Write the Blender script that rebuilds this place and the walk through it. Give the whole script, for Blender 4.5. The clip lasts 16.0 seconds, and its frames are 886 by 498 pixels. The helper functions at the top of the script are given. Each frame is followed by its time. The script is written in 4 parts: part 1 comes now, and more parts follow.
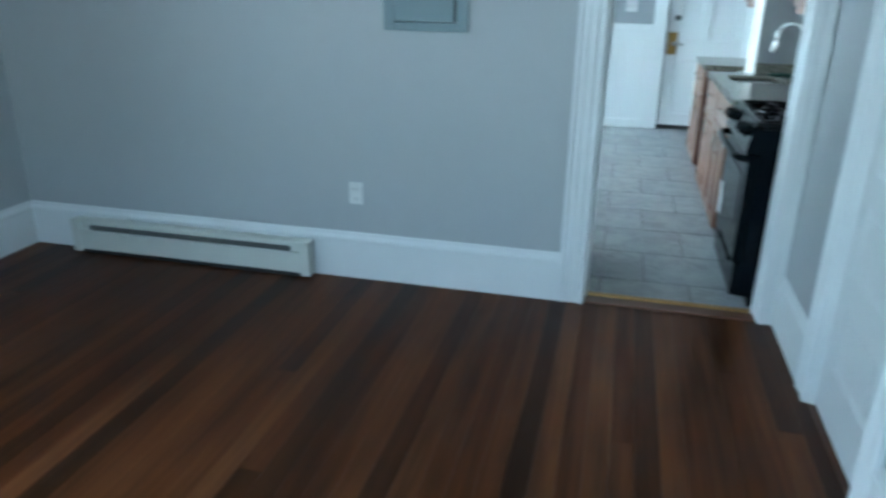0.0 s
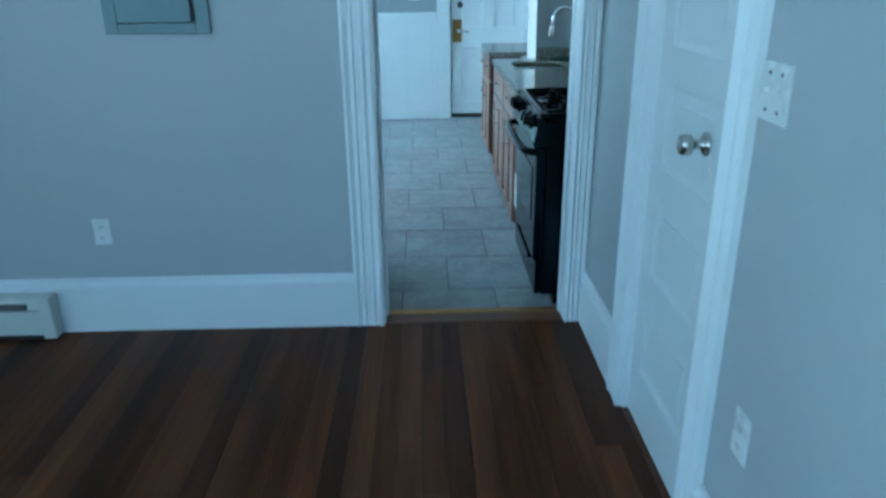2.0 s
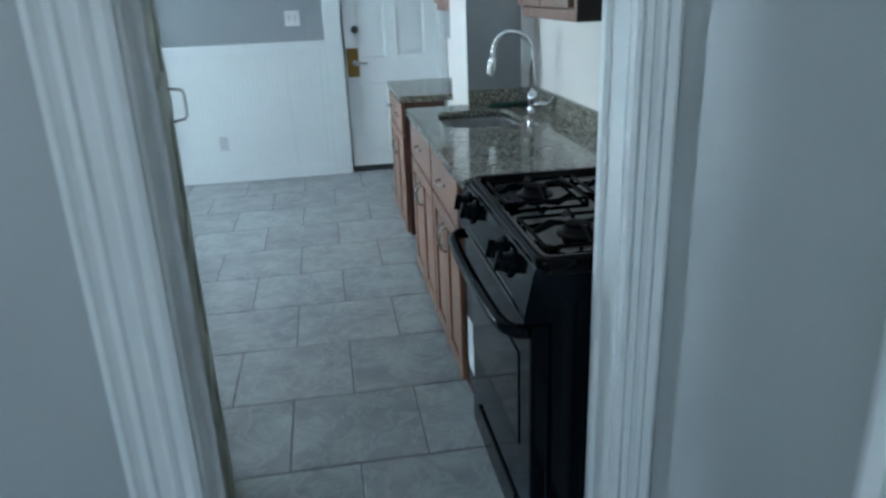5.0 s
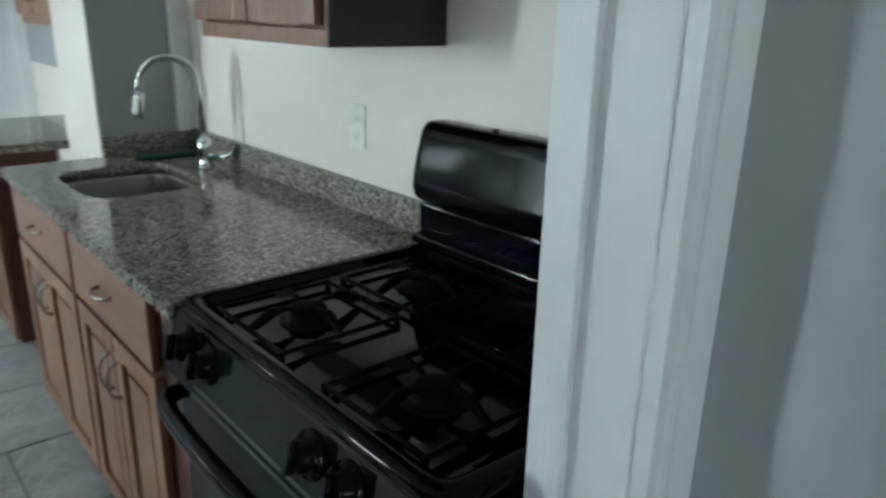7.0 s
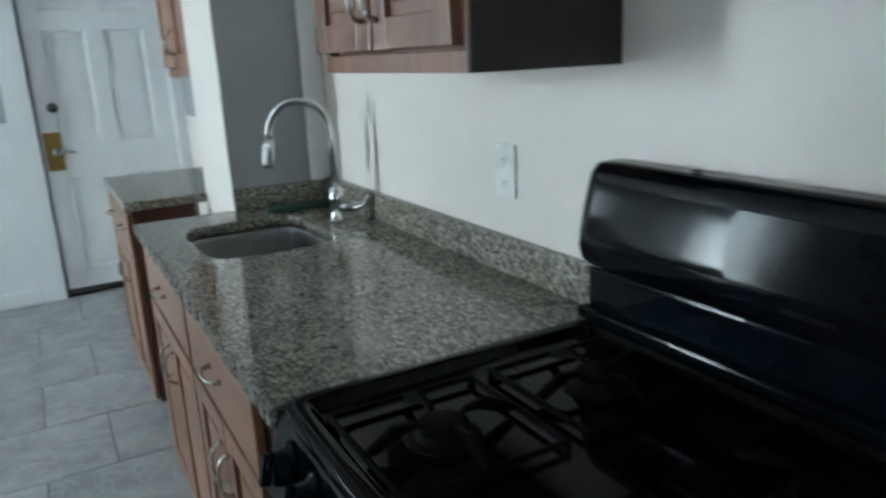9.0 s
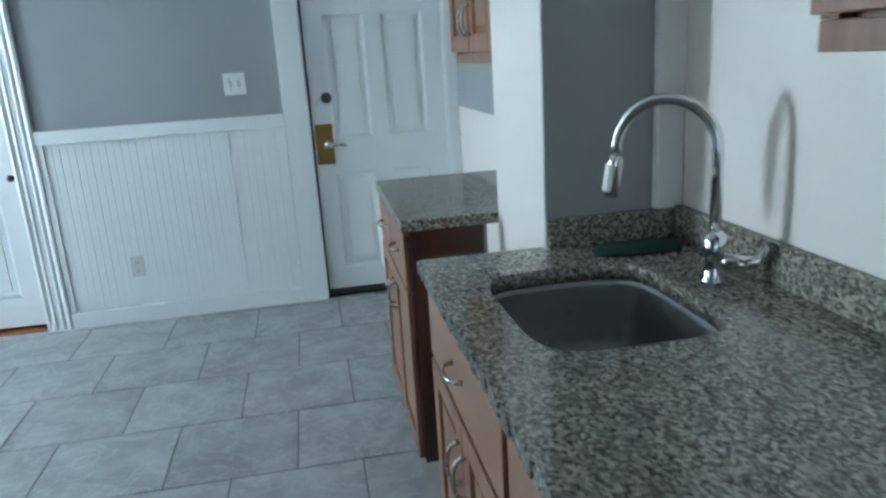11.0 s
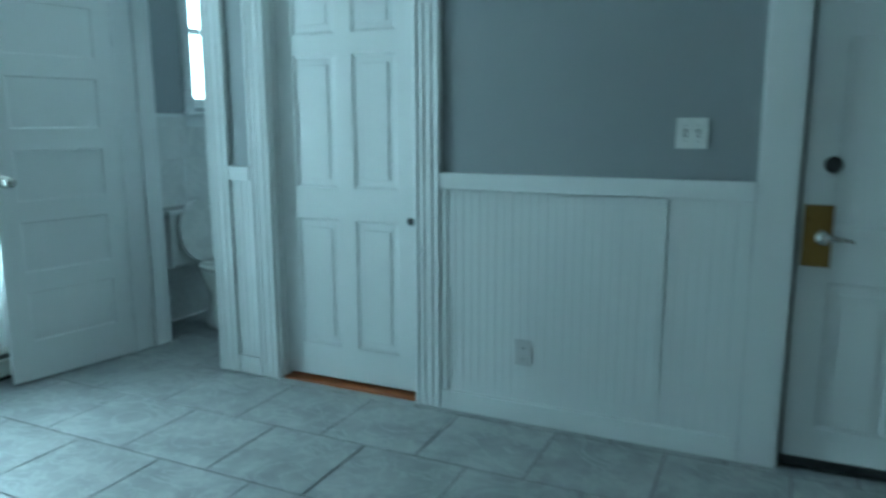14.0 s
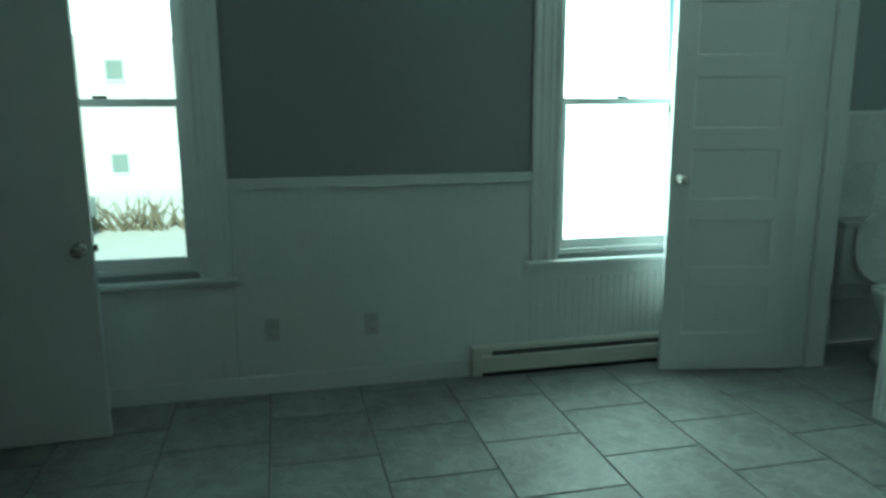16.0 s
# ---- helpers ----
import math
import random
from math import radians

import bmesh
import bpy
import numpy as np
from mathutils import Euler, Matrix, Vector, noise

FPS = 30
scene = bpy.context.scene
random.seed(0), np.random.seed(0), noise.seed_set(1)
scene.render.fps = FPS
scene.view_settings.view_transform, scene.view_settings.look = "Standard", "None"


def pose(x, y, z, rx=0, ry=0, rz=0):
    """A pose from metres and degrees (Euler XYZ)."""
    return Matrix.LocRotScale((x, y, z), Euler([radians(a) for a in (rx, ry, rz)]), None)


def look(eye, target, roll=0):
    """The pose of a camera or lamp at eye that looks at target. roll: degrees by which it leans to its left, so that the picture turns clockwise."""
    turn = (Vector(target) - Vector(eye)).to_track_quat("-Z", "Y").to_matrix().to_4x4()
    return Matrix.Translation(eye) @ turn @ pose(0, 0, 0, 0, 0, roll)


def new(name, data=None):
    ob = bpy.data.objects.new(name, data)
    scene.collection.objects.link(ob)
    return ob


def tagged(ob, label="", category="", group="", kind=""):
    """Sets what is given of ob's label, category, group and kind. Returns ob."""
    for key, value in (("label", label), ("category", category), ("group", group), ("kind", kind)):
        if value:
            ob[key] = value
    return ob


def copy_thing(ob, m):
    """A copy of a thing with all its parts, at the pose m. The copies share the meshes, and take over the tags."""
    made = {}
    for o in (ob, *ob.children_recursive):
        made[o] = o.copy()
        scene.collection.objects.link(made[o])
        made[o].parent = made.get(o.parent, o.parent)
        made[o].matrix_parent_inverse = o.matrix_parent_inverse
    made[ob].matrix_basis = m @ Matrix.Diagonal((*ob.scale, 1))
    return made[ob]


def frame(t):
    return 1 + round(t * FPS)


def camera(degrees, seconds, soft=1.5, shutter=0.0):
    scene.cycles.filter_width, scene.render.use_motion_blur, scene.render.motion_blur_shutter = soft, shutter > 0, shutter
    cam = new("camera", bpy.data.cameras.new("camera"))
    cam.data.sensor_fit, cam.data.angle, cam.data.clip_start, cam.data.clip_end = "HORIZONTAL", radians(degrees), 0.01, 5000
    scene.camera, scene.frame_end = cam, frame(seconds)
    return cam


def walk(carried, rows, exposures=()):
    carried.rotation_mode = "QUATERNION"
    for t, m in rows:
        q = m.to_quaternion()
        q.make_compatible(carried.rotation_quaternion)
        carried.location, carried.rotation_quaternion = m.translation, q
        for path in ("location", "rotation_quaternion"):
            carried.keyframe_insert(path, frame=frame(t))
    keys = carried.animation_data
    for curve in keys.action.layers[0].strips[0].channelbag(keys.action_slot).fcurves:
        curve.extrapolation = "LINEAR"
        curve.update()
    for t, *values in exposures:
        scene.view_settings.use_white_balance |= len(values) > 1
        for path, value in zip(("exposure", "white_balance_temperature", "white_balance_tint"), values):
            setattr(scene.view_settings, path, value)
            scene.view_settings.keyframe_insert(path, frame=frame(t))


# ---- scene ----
cam = camera(63.6, 16.0, 2.6, 0.5)
PATH = [
    (0, (0.137, -3.376, 1.508), (-0.307, -1.557, 0.804), 0.9),
    (0.5, (0.184, -3.389, 1.494), (0.068, -1.536, 0.75), 2.1),
    (1, (0.202, -3.35, 1.499), (0.313, -1.52, 0.7), 2.3),
    (1.5, (0.203, -3.223, 1.495), (0.282, -1.389, 0.7), -0.3),
    (2, (0.249, -2.952, 1.5), (0.291, -1.089, 0.776), -0.6),
    (2.5, (0.313, -2.656, 1.5), (0.295, -0.759, 0.869), -1.1),
    (3, (0.347, -2.344, 1.505), (0.455, -0.424, 0.956), -1.2),
    (3.2, (0.372, -2.219, 1.504), (0.477, -0.311, 0.914), -1.9),
    (5.3, (0.341, -1.023, 1.447), (0.693, 0.821, 0.756), -3.8),
    (5.5, (0.367, -0.89, 1.438), (0.763, 0.949, 0.757), -4.7),
    (6, (0.408, -0.656, 1.436), (0.917, 1.137, 0.71), -0.4),
    (6.5, (0.387, -0.476, 1.439), (1.284, 1.187, 0.782), 0.7),
    (7, (0.322, -0.352, 1.423), (1.571, 1.079, 0.796), 1.4),
    (7.5, (0.289, -0.306, 1.407), (1.666, 1.012, 0.802), 0.8),
    (8, (0.294, -0.262, 1.397), (1.644, 1.089, 0.805), -1.6),
    (8.5, (0.367, -0.193, 1.385), (1.504, 1.32, 0.738), -3.1),
    (9, (0.51, -0.055, 1.384), (1.449, 1.631, 0.858), -2.6),
    (9.5, (0.578, 0.141, 1.362), (1.176, 1.946, 0.745), -1.8),
    (10, (0.522, 0.354, 1.38), (0.931, 2.236, 0.843), -3.5),
    (12.5, (0.512, 1.262, 1.38), (0.688, 3.186, 0.864), -1.3),
    (13, (0.524, 1.484, 1.376), (0.29, 3.424, 0.952), -1.9),
    (13.5, (0.521, 1.722, 1.349), (-0.094, 3.556, 0.843), -2.3),
    (14, (0.45, 1.961, 1.34), (-0.383, 3.745, 0.983), -0.2),
    (14.5, (0.41, 2.144, 1.306), (-0.835, 3.67, 0.96), -0.3),
    (15, (0.374, 2.175, 1.36), (-1.258, 3.269, 0.986), 1.3),
    (15.5, (0.311, 2.233, 1.406), (-1.527, 2.887, 0.966), 0.8),
    (16, (0.326, 2.222, 1.404), (-1.588, 2.659, 1.02), -0.3),
]
EXPOSURES = [
    (0.0, 2.42, 5150, -8), (0.5, 2.38, 4700, -12), (1.5, 2.25, 4350, -18), (2.0, 2.03, 4320, -16), (3.0, 1.64, 4620, -12), (5.5, 1.86, 5600, -2),
    (6.5, 1.73, 6000, -2), (7.5, 1.77, 6300, 0), (8.5, 1.79, 6200, 0), (9.0, 1.79, 6000, 0), (10.0, 1.82, 5700, 2), (12.5, 0.95, 5000, -8),
    (13.5, 0.64, 4500, -14), (14.0, 0.64, 4850, -25), (14.5, 0.54, 5200, -32), (15.0, 0.36, 5350, -38), (15.5, -0.03, 5600, -35), (16.0, -0.26, 5850, -38),
]
walk(cam, [(t, look(eye, target, roll)) for t, eye, target, roll in PATH], EXPOSURES)
KITCHEN_W, BATH_W, LIVING_W = 28.5, 11, 5.4

# ---------------------------------------------------------------- world, sun, window light
world = bpy.data.worlds.new("sky")
scene.world = world
world.use_nodes = True
wn = world.node_tree
bg = wn.nodes["Background"]
sky = wn.nodes.new("ShaderNodeTexSky")
sky.sky_type = "NISHITA"
sky.sun_disc = False
sky.sun_elevation = radians(38)
sky.sun_rotation = radians(90)
wn.links.new(sky.outputs[0], bg.inputs[0])
bg.inputs[1].default_value = 0.15
sun_data = bpy.data.lights.new("sun", "SUN")
sun_data.energy, sun_data.angle, sun_data.color = 5.0, radians(0.5), (1.0, 0.95, 0.88)
sun = new("sun", sun_data)
sun.matrix_world = look((20, 0, 16), (0, 0, 0))


def window_light(name, eye, target, w, h, watts, colour=(0.86, 0.93, 1.0)):
    d = bpy.data.lights.new(name, "AREA")
    d.shape, d.size, d.size_y, d.energy, d.color = "RECTANGLE", w, h, watts, colour
    ob = new(name, d)
    ob.matrix_world = look(eye, target)
    return ob


# daylight standing in the openings of the windows
window_light("window_daylight", (-3.41, 4.03, 1.44), (-1.0, 4.03, 1.62), 0.70, 1.5, KITCHEN_W)
window_light("window_daylight", (-3.41, 1.44, 1.98), (-1.0, 1.44, 1.75), 0.70, 0.46, KITCHEN_W * 0.10)
window_light("window_daylight", (-3.41, 6.04, 1.93), (-1.0, 6.04, 1.8), 0.55, 0.95, BATH_W)
window_light("window_daylight", (-3.41, -3.3, 1.44), (-1.0, -3.3, 1.30), 0.80, 1.5, LIVING_W * 1.6)
window_light("window_daylight", (-0.6, -5.21, 1.44), (-0.6, -1.0, 1.0), 1.5, 1.5, LIVING_W * 0.6)


# ---------------------------------------------------------------- materials
def mat_base(name, rough=0.5, metal=0.0, coat=0.0):
    m = bpy.data.materials.new(name)
    m.use_nodes = True
    t = m.node_tree
    b = t.nodes["Principled BSDF"]
    b.inputs["Roughness"].default_value = rough
    b.inputs["Metallic"].default_value = metal
    b.inputs["Coat Weight"].default_value = coat
    return m, t, b


def node(t, kind, **values):
    n = t.nodes.new(kind)
    for k, v in values.items():
        n.inputs[k.replace("_", " ")].default_value = v
    return n


def coords(t, scale=(1, 1, 1)):
    c = t.nodes.new("ShaderNodeTexCoord")
    mp = t.nodes.new("ShaderNodeMapping")
    mp.inputs["Scale"].default_value = scale
    t.links.new(c.outputs["Object"], mp.inputs[0])
    return mp.outputs[0]


def noise_of(t, vec, scale, detail=4.0, rough=0.6):
    n = node(t, "ShaderNodeTexNoise", Scale=scale, Detail=detail, Roughness=rough)
    t.links.new(vec, n.inputs["Vector"])
    return n.outputs["Fac"]


def ramp(t, fac, stops):
    r = t.nodes.new("ShaderNodeValToRGB")
    e = r.color_ramp.elements
    while len(e) < len(stops):
        e.new(0.5)
    for i, (p, c) in enumerate(stops):
        e[i].position, e[i].color = p, (*c, 1)
    t.links.new(fac, r.inputs[0])
    return r.outputs[0]


def mix(t, fac, a, b, blend="MIX"):
    m = t.nodes.new("ShaderNodeMix")
    m.data_type, m.blend_type = "RGBA", blend
    for sock, v in ((m.inputs[0], fac), (m.inputs[6], a), (m.inputs[7], b)):
        if isinstance(v, (int, float)):
            sock.default_value = v
        elif isinstance(v, tuple):
            sock.default_value = (*v, 1)
        else:
            t.links.new(v, sock)
    return m.outputs[2]


def bump(t, b, height, strength=0.1, distance=0.01):
    n = node(t, "ShaderNodeBump", Strength=strength, Distance=distance)
    t.links.new(height, n.inputs["Height"])
    t.links.new(n.outputs[0], b.inputs["Normal"])


def scaled(c, k):
    return tuple(min(1.0, v * k) for v in c)


def paint(name, colour, rough=0.5, mottle=0.05, grain=180.0, strength=0.06, brush=(1, 1, 1)):
    """Rolled or brushed paint with faint unevenness at two scales."""
    m, t, b = mat_base(name, rough)
    v = coords(t)
    big = noise_of(t, v, 1.3, 3)
    fine = noise_of(t, coords(t, brush), grain, 3)
    c = mix(t, big, scaled(colour, 1 - mottle), scaled(colour, 1 + mottle))
    c = mix(t, fine, c, mix(t, 0.5, c, scaled(colour, 0.94)))
    t.links.new(c, b.inputs["Base Color"])
    t.links.new(ramp(t, big, [(0.1, (rough * 0.92,) * 3), (0.9, (min(1, rough * 1.08),) * 3)]), b.inputs["Roughness"])
    bump(t, b, fine, strength, 0.003)
    return m


def wood(name, dark, light, scale=(30, 30, 2.0), rough=0.4, coat=0.2, vary=0.25, wear=0.0, boards=None):
    m, t, b = mat_base(name, rough, 0, coat)
    b.inputs["Coat Roughness"].default_value = 0.25
    info = t.nodes.new("ShaderNodeObjectInfo")
    v = coords(t, scale)
    add = t.nodes.new("ShaderNodeVectorMath")
    add.operation = "MULTIPLY_ADD"
    comb = t.nodes.new("ShaderNodeCombineXYZ")
    for s in comb.inputs:
        t.links.new(info.outputs["Random"], s)
    t.links.new(comb.outputs[0], add.inputs[0])
    add.inputs[1].default_value = (37, 53, 71)
    t.links.new(v, add.inputs[2])
    g = noise_of(t, add.outputs[0], 1.0, 6, 0.65)
    g2 = noise_of(t, add.outputs[0], 2.2, 3, 0.5)
    c = mix(t, ramp(t, g, [(0.3, (0, 0, 0)), (0.7, (1, 1, 1))]), dark, light)
    c = mix(t, ramp(t, g2, [(0.3, (0, 0, 0)), (0.9, (0.4, 0.4, 0.4))]), c, scaled(dark, 0.7))
    k = ramp(t, info.outputs["Random"], boards or [(0.0, (1 - vary,) * 3), (1.0, (1.0,) * 3)])
    c = mix(t, 1.0, c, k, "MULTIPLY")
    if wear:
        w = noise_of(t, coords(t), 3.0, 6, 0.7)
        c = mix(t, ramp(t, w, [(0.4, (0, 0, 0)), (0.8, (wear,) * 3)]), c, scaled(light, 1.5))
        t.links.new(ramp(t, w, [(0.2, (rough * 0.85,) * 3), (0.85, (min(1, rough * 1.35),) * 3)]), b.inputs["Roughness"])
    if wear:
        geo = t.nodes.new("ShaderNodeNewGeometry")
        mp = t.nodes.new("ShaderNodeMapping")
        mp.inputs["Scale"].default_value = (3.6, 0.7, 1.0)
        t.links.new(geo.outputs["Position"], mp.inputs[0])
        patch = noise_of(t, mp.outputs[0], 1.0, 3, 0.55)
        c = mix(t, 1.0, c, ramp(t, patch, [(0.34, (0.52, 0.50, 0.48)), (0.62, (1.16, 1.16, 1.16))]), "MULTIPLY")
    t.links.new(c, b.inputs["Base Color"])
    bump(t, b, g, 0.08, 0.003)
    return m


def metal(name, colour, rough=0.2):
    m, t, b = mat_base(name, rough, 1.0)
    f = noise_of(t, coords(t), 60, 3)
    t.links.new(mix(t, f, scaled(colour, 0.85), colour), b.inputs["Base Color"])
    t.links.new(ramp(t, f, [(0.3, (rough * 0.7,) * 3), (0.7, (rough * 1.3,) * 3)]), b.inputs["Roughness"])
    return m


def glossy(name, colour, rough=0.1, smear=0.3):
    """Enamel, porcelain, plastic: smooth with faint smears."""
    m, t, b = mat_base(name, rough)
    f = noise_of(t, coords(t), 7, 5, 0.7)
    t.links.new(ramp(t, f, [(0.35, (rough * (1 - smear),) * 3), (0.75, (rough * (1 + smear),) * 3)]), b.inputs["Roughness"])
    t.links.new(mix(t, f, scaled(colour, 0.92), scaled(colour, 1.05)), b.inputs["Base Color"])
    return m


def granite_mat():
    m, t, b = mat_base("granite", 0.12)
    v = coords(t)
    n1 = noise_of(t, v, 112, 5, 0.66)
    n2 = noise_of(t, coords(t, (1, 1.0, 1.0)), 34, 5, 0.65)
    vo = node(t, "ShaderNodeTexVoronoi", Scale=130.0)
    t.links.new(v, vo.inputs["Vector"])
    c = ramp(t, n1, [(0.39, (0.022, 0.022, 0.019)), (0.46, (0.12, 0.113, 0.09)), (0.53, (0.25, 0.236, 0.192)), (0.66, (0.47, 0.45, 0.395))])
    grains = node(t, "ShaderNodeTexVoronoi", Scale=165.0)
    t.links.new(v, grains.inputs["Vector"])
    c = mix(t, 0.55, c, ramp(t, grains.outputs["Color"], [(0.30, (0.020, 0.022, 0.018)), (0.40, (0.11, 0.105, 0.08)), (0.56, (0.27, 0.25, 0.20)), (0.70, (0.50, 0.47, 0.40))]))
    c = mix(t, ramp(t, n2, [(0.38, (0.5, 0.5, 0.5)), (0.52, (0, 0, 0))]), c, (0.10, 0.095, 0.078))
    c = mix(t, ramp(t, vo.outputs["Distance"], [(0.0, (0.5, 0.5, 0.5)), (0.35, (0, 0, 0))]), c, (0.45, 0.43, 0.375))
    t.links.new(c, b.inputs["Base Color"])
    t.links.new(ramp(t, n2, [(0.3, (0.045,) * 3), (0.7, (0.09,) * 3)]), b.inputs["Roughness"])
    bump(t, b, n1, 0.008, 0.001)
    return m


def tile_mat(name, light, dark, rough=0.32):
    m, t, b = mat_base(name, rough)
    info = t.nodes.new("ShaderNodeObjectInfo")
    c0 = t.nodes.new("ShaderNodeTexCoord")
    comb = t.nodes.new("ShaderNodeCombineXYZ")
    for s in comb.inputs:
        t.links.new(info.outputs["Random"], s)
    add = t.nodes.new("ShaderNodeVectorMath")
    add.operation = "MULTIPLY_ADD"
    add.inputs[1].default_value = (31, 47, 13)
    t.links.new(comb.outputs[0], add.inputs[0])
    t.links.new(c0.outputs["Object"], add.inputs[2])
    n1 = noise_of(t, add.outputs[0], 5.5, 6, 0.58)
    n2 = noise_of(t, add.outputs[0], 26, 5, 0.7)
    c = mix(t, ramp(t, n1, [(0.34, (0, 0, 0)), (0.66, (1, 1, 1))]), dark, light)
    c = mix(t, ramp(t, n2, [(0.3, (0, 0, 0)), (0.9, (0.25, 0.25, 0.25))]), c, scaled(dark, 0.85))
    n3 = node(t, "ShaderNodeTexNoise", Scale=4.5, Detail=5.0, Roughness=0.6, Distortion=1.6)
    t.links.new(add.outputs[0], n3.inputs["Vector"])
    vein = ramp(t, n3.outputs["Fac"], [(0.46, (0, 0, 0)), (0.50, (0.42, 0.42, 0.42)), (0.54, (0, 0, 0))])
    c = mix(t, vein, c, scaled(light, 1.18))
    c = mix(t, 1.0, c, ramp(t, info.outputs["Random"], [(0, (0.88, 0.88, 0.88)), (1, (1, 1, 1))]), "MULTIPLY")
    t.links.new(c, b.inputs["Base Color"])
    t.links.new(ramp(t, n1, [(0.3, (rough * 0.75,) * 3), (0.7, (rough * 1.3,) * 3)]), b.inputs["Roughness"])
    bump(t, b, n2, 0.12, 0.002)
    return m


def glass_mat():
    m, t, b = mat_base("glass", 0.0)
    b.inputs["Transmission Weight"].default_value = 1.0
    b.inputs["IOR"].default_value = 1.02
    b.inputs["Base Color"].default_value = (0.97, 0.99, 0.98, 1)
    return m


WALL_GREY = paint("grey_wall_paint", (0.30, 0.315, 0.33), 0.55, 0.04, 220, 0.10)
WALL_LIVING = paint("pale_grey_wall_paint", (0.44, 0.455, 0.465), 0.5, 0.04, 220, 0.10)
WALL_WHITE = paint("warm_white_wall_paint", (0.72, 0.668, 0.625), 0.5, 0.04, 220, 0.08)
CEILING = paint("white_ceiling_paint", (0.78, 0.78, 0.76), 0.8, 0.03, 150, 0.1)
TRIM = paint("white_gloss_trim_paint", (0.76, 0.77, 0.77), 0.46, 0.04, 60, 0.04, (6, 6, 0.6))
DOOR_PAINT = paint("white_door_paint", (0.74, 0.75, 0.75), 0.46, 0.04, 60, 0.04, (6, 6, 0.6))
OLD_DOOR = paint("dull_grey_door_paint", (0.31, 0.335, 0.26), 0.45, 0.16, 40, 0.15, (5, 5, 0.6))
BOARD_TONES = [(0.0, (0.42, 0.43, 0.46)), (0.18, (0.52, 0.48, 0.48)), (0.34, (0.78, 0.69, 0.64)), (0.60, (0.92, 0.90, 0.88)), (0.80, (1.02, 1.0, 0.95)), (0.90, (1.25, 1.36, 1.45)), (1.0, (0.62, 0.56, 0.54))]
PLANK = wood("dark_stained_floor", (0.062, 0.0205, 0.0066), (0.132, 0.0445, 0.0138), (24, 0.9, 24), 0.36, 0.0, 0.45, 0.05, BOARD_TONES)
PLANK.node_tree.nodes["Principled BSDF"].inputs["Specular IOR Level"].default_value = 0.14
SILL_WOOD = wood("worn_threshold_wood", (0.09, 0.03, 0.012), (0.16, 0.06, 0.024), (1.5, 30, 30), 0.4)
ORANGE_WOOD = wood("orange_threshold_wood", (0.26, 0.078, 0.022), (0.40, 0.135, 0.038), (1.5, 30, 30), 0.4)
CHERRY = wood("cherry_cabinet_wood", (0.205, 0.094, 0.052), (0.310, 0.150, 0.084), (26, 26, 1.6), 0.33, 0.2, 0.18)
CHERRY_FLAT = wood("cherry_drawer_wood", (0.205, 0.095, 0.055), (0.300, 0.146, 0.086), (26, 1.6, 26), 0.33, 0.2, 0.15)
# darker cherry for sides and toe kicks; face frames use it as shade
CHERRY_DARK = wood("dark_cherry_and_gap_shade", (0.050, 0.014, 0.009), (0.085, 0.026, 0.015), (26, 26, 1.6), 0.35, 0.2, 0.1)
# near-black: the shade on the cabinet's side is put into this colour
SIDE_SHADE = paint("shaded_cabinet_side", (0.022, 0.014, 0.011), 0.5, 0.1)
GRANITE = granite_mat()
TILE = tile_mat("grey_floor_tile", (0.385, 0.39, 0.39), (0.22, 0.23, 0.235), 0.52)
GROUT = paint("dark_grout", (0.15, 0.15, 0.15), 0.9, 0.1, 90, 0.2)
BATH_TILE = tile_mat("white_bath_tile", (0.78, 0.78, 0.76), (0.70, 0.70, 0.69), 0.2)
# the slight blue of this base colour stands in for bluish reflections
BLACK = glossy("black_enamel", (0.0022, 0.004, 0.0062), 0.09)
BLACK.node_tree.nodes["Principled BSDF"].inputs["Specular IOR Level"].default_value = 0.14
BACKGUARD = glossy("black_backguard_enamel", (0.003, 0.004, 0.006), 0.13)
BACKGUARD.node_tree.nodes["Principled BSDF"].inputs["Specular IOR Level"].default_value = 0.22
COOKTOP = glossy("black_cooktop_enamel", (0.002, 0.002, 0.0024), 0.05)
COOKTOP.node_tree.nodes["Principled BSDF"].inputs["Specular IOR Level"].default_value = 0.12
BURNER = metal("sooted_steel", (0.016, 0.015, 0.014), 0.55)
BLACK_MATT = glossy("black_cast_iron", (0.0022, 0.0022, 0.0024), 0.6)
BLACK_MATT.node_tree.nodes["Principled BSDF"].inputs["Specular IOR Level"].default_value = 0.05
DISPLAY = glossy("dull_black_display", (0.003, 0.0035, 0.004), 0.12)
DISPLAY.node_tree.nodes["Principled BSDF"].inputs["Specular IOR Level"].default_value = 0.12
BLACK_GLASS = glossy("black_oven_glass", (0.004, 0.005, 0.006), 0.04)
CHROME = metal("chrome", (0.80, 0.81, 0.82), 0.07)
NICKEL = metal("brushed_nickel", (0.62, 0.60, 0.56), 0.24)
STEEL = metal("stainless_steel", (0.36, 0.36, 0.36), 0.38)
BRASS = metal("tarnished_brass", (0.30, 0.19, 0.06), 0.38)
THRESHOLD_BRASS = metal("worn_brass_strip", (0.42, 0.25, 0.09), 0.42)
DARK_METAL = metal("dark_metal", (0.10, 0.10, 0.10), 0.4)
PLASTIC = glossy("white_plastic", (0.74, 0.74, 0.72), 0.3)
VENT = paint("grey_heater_vent", (0.10, 0.10, 0.095), 0.6)
GREY_PLATE = glossy("dull_grey_plate", (0.58, 0.58, 0.58), 0.4)
# near-black for slots and latches, and for strips that paint shade in gaps
SLOT = paint("dark_slot", (0.03, 0.03, 0.03), 0.6)
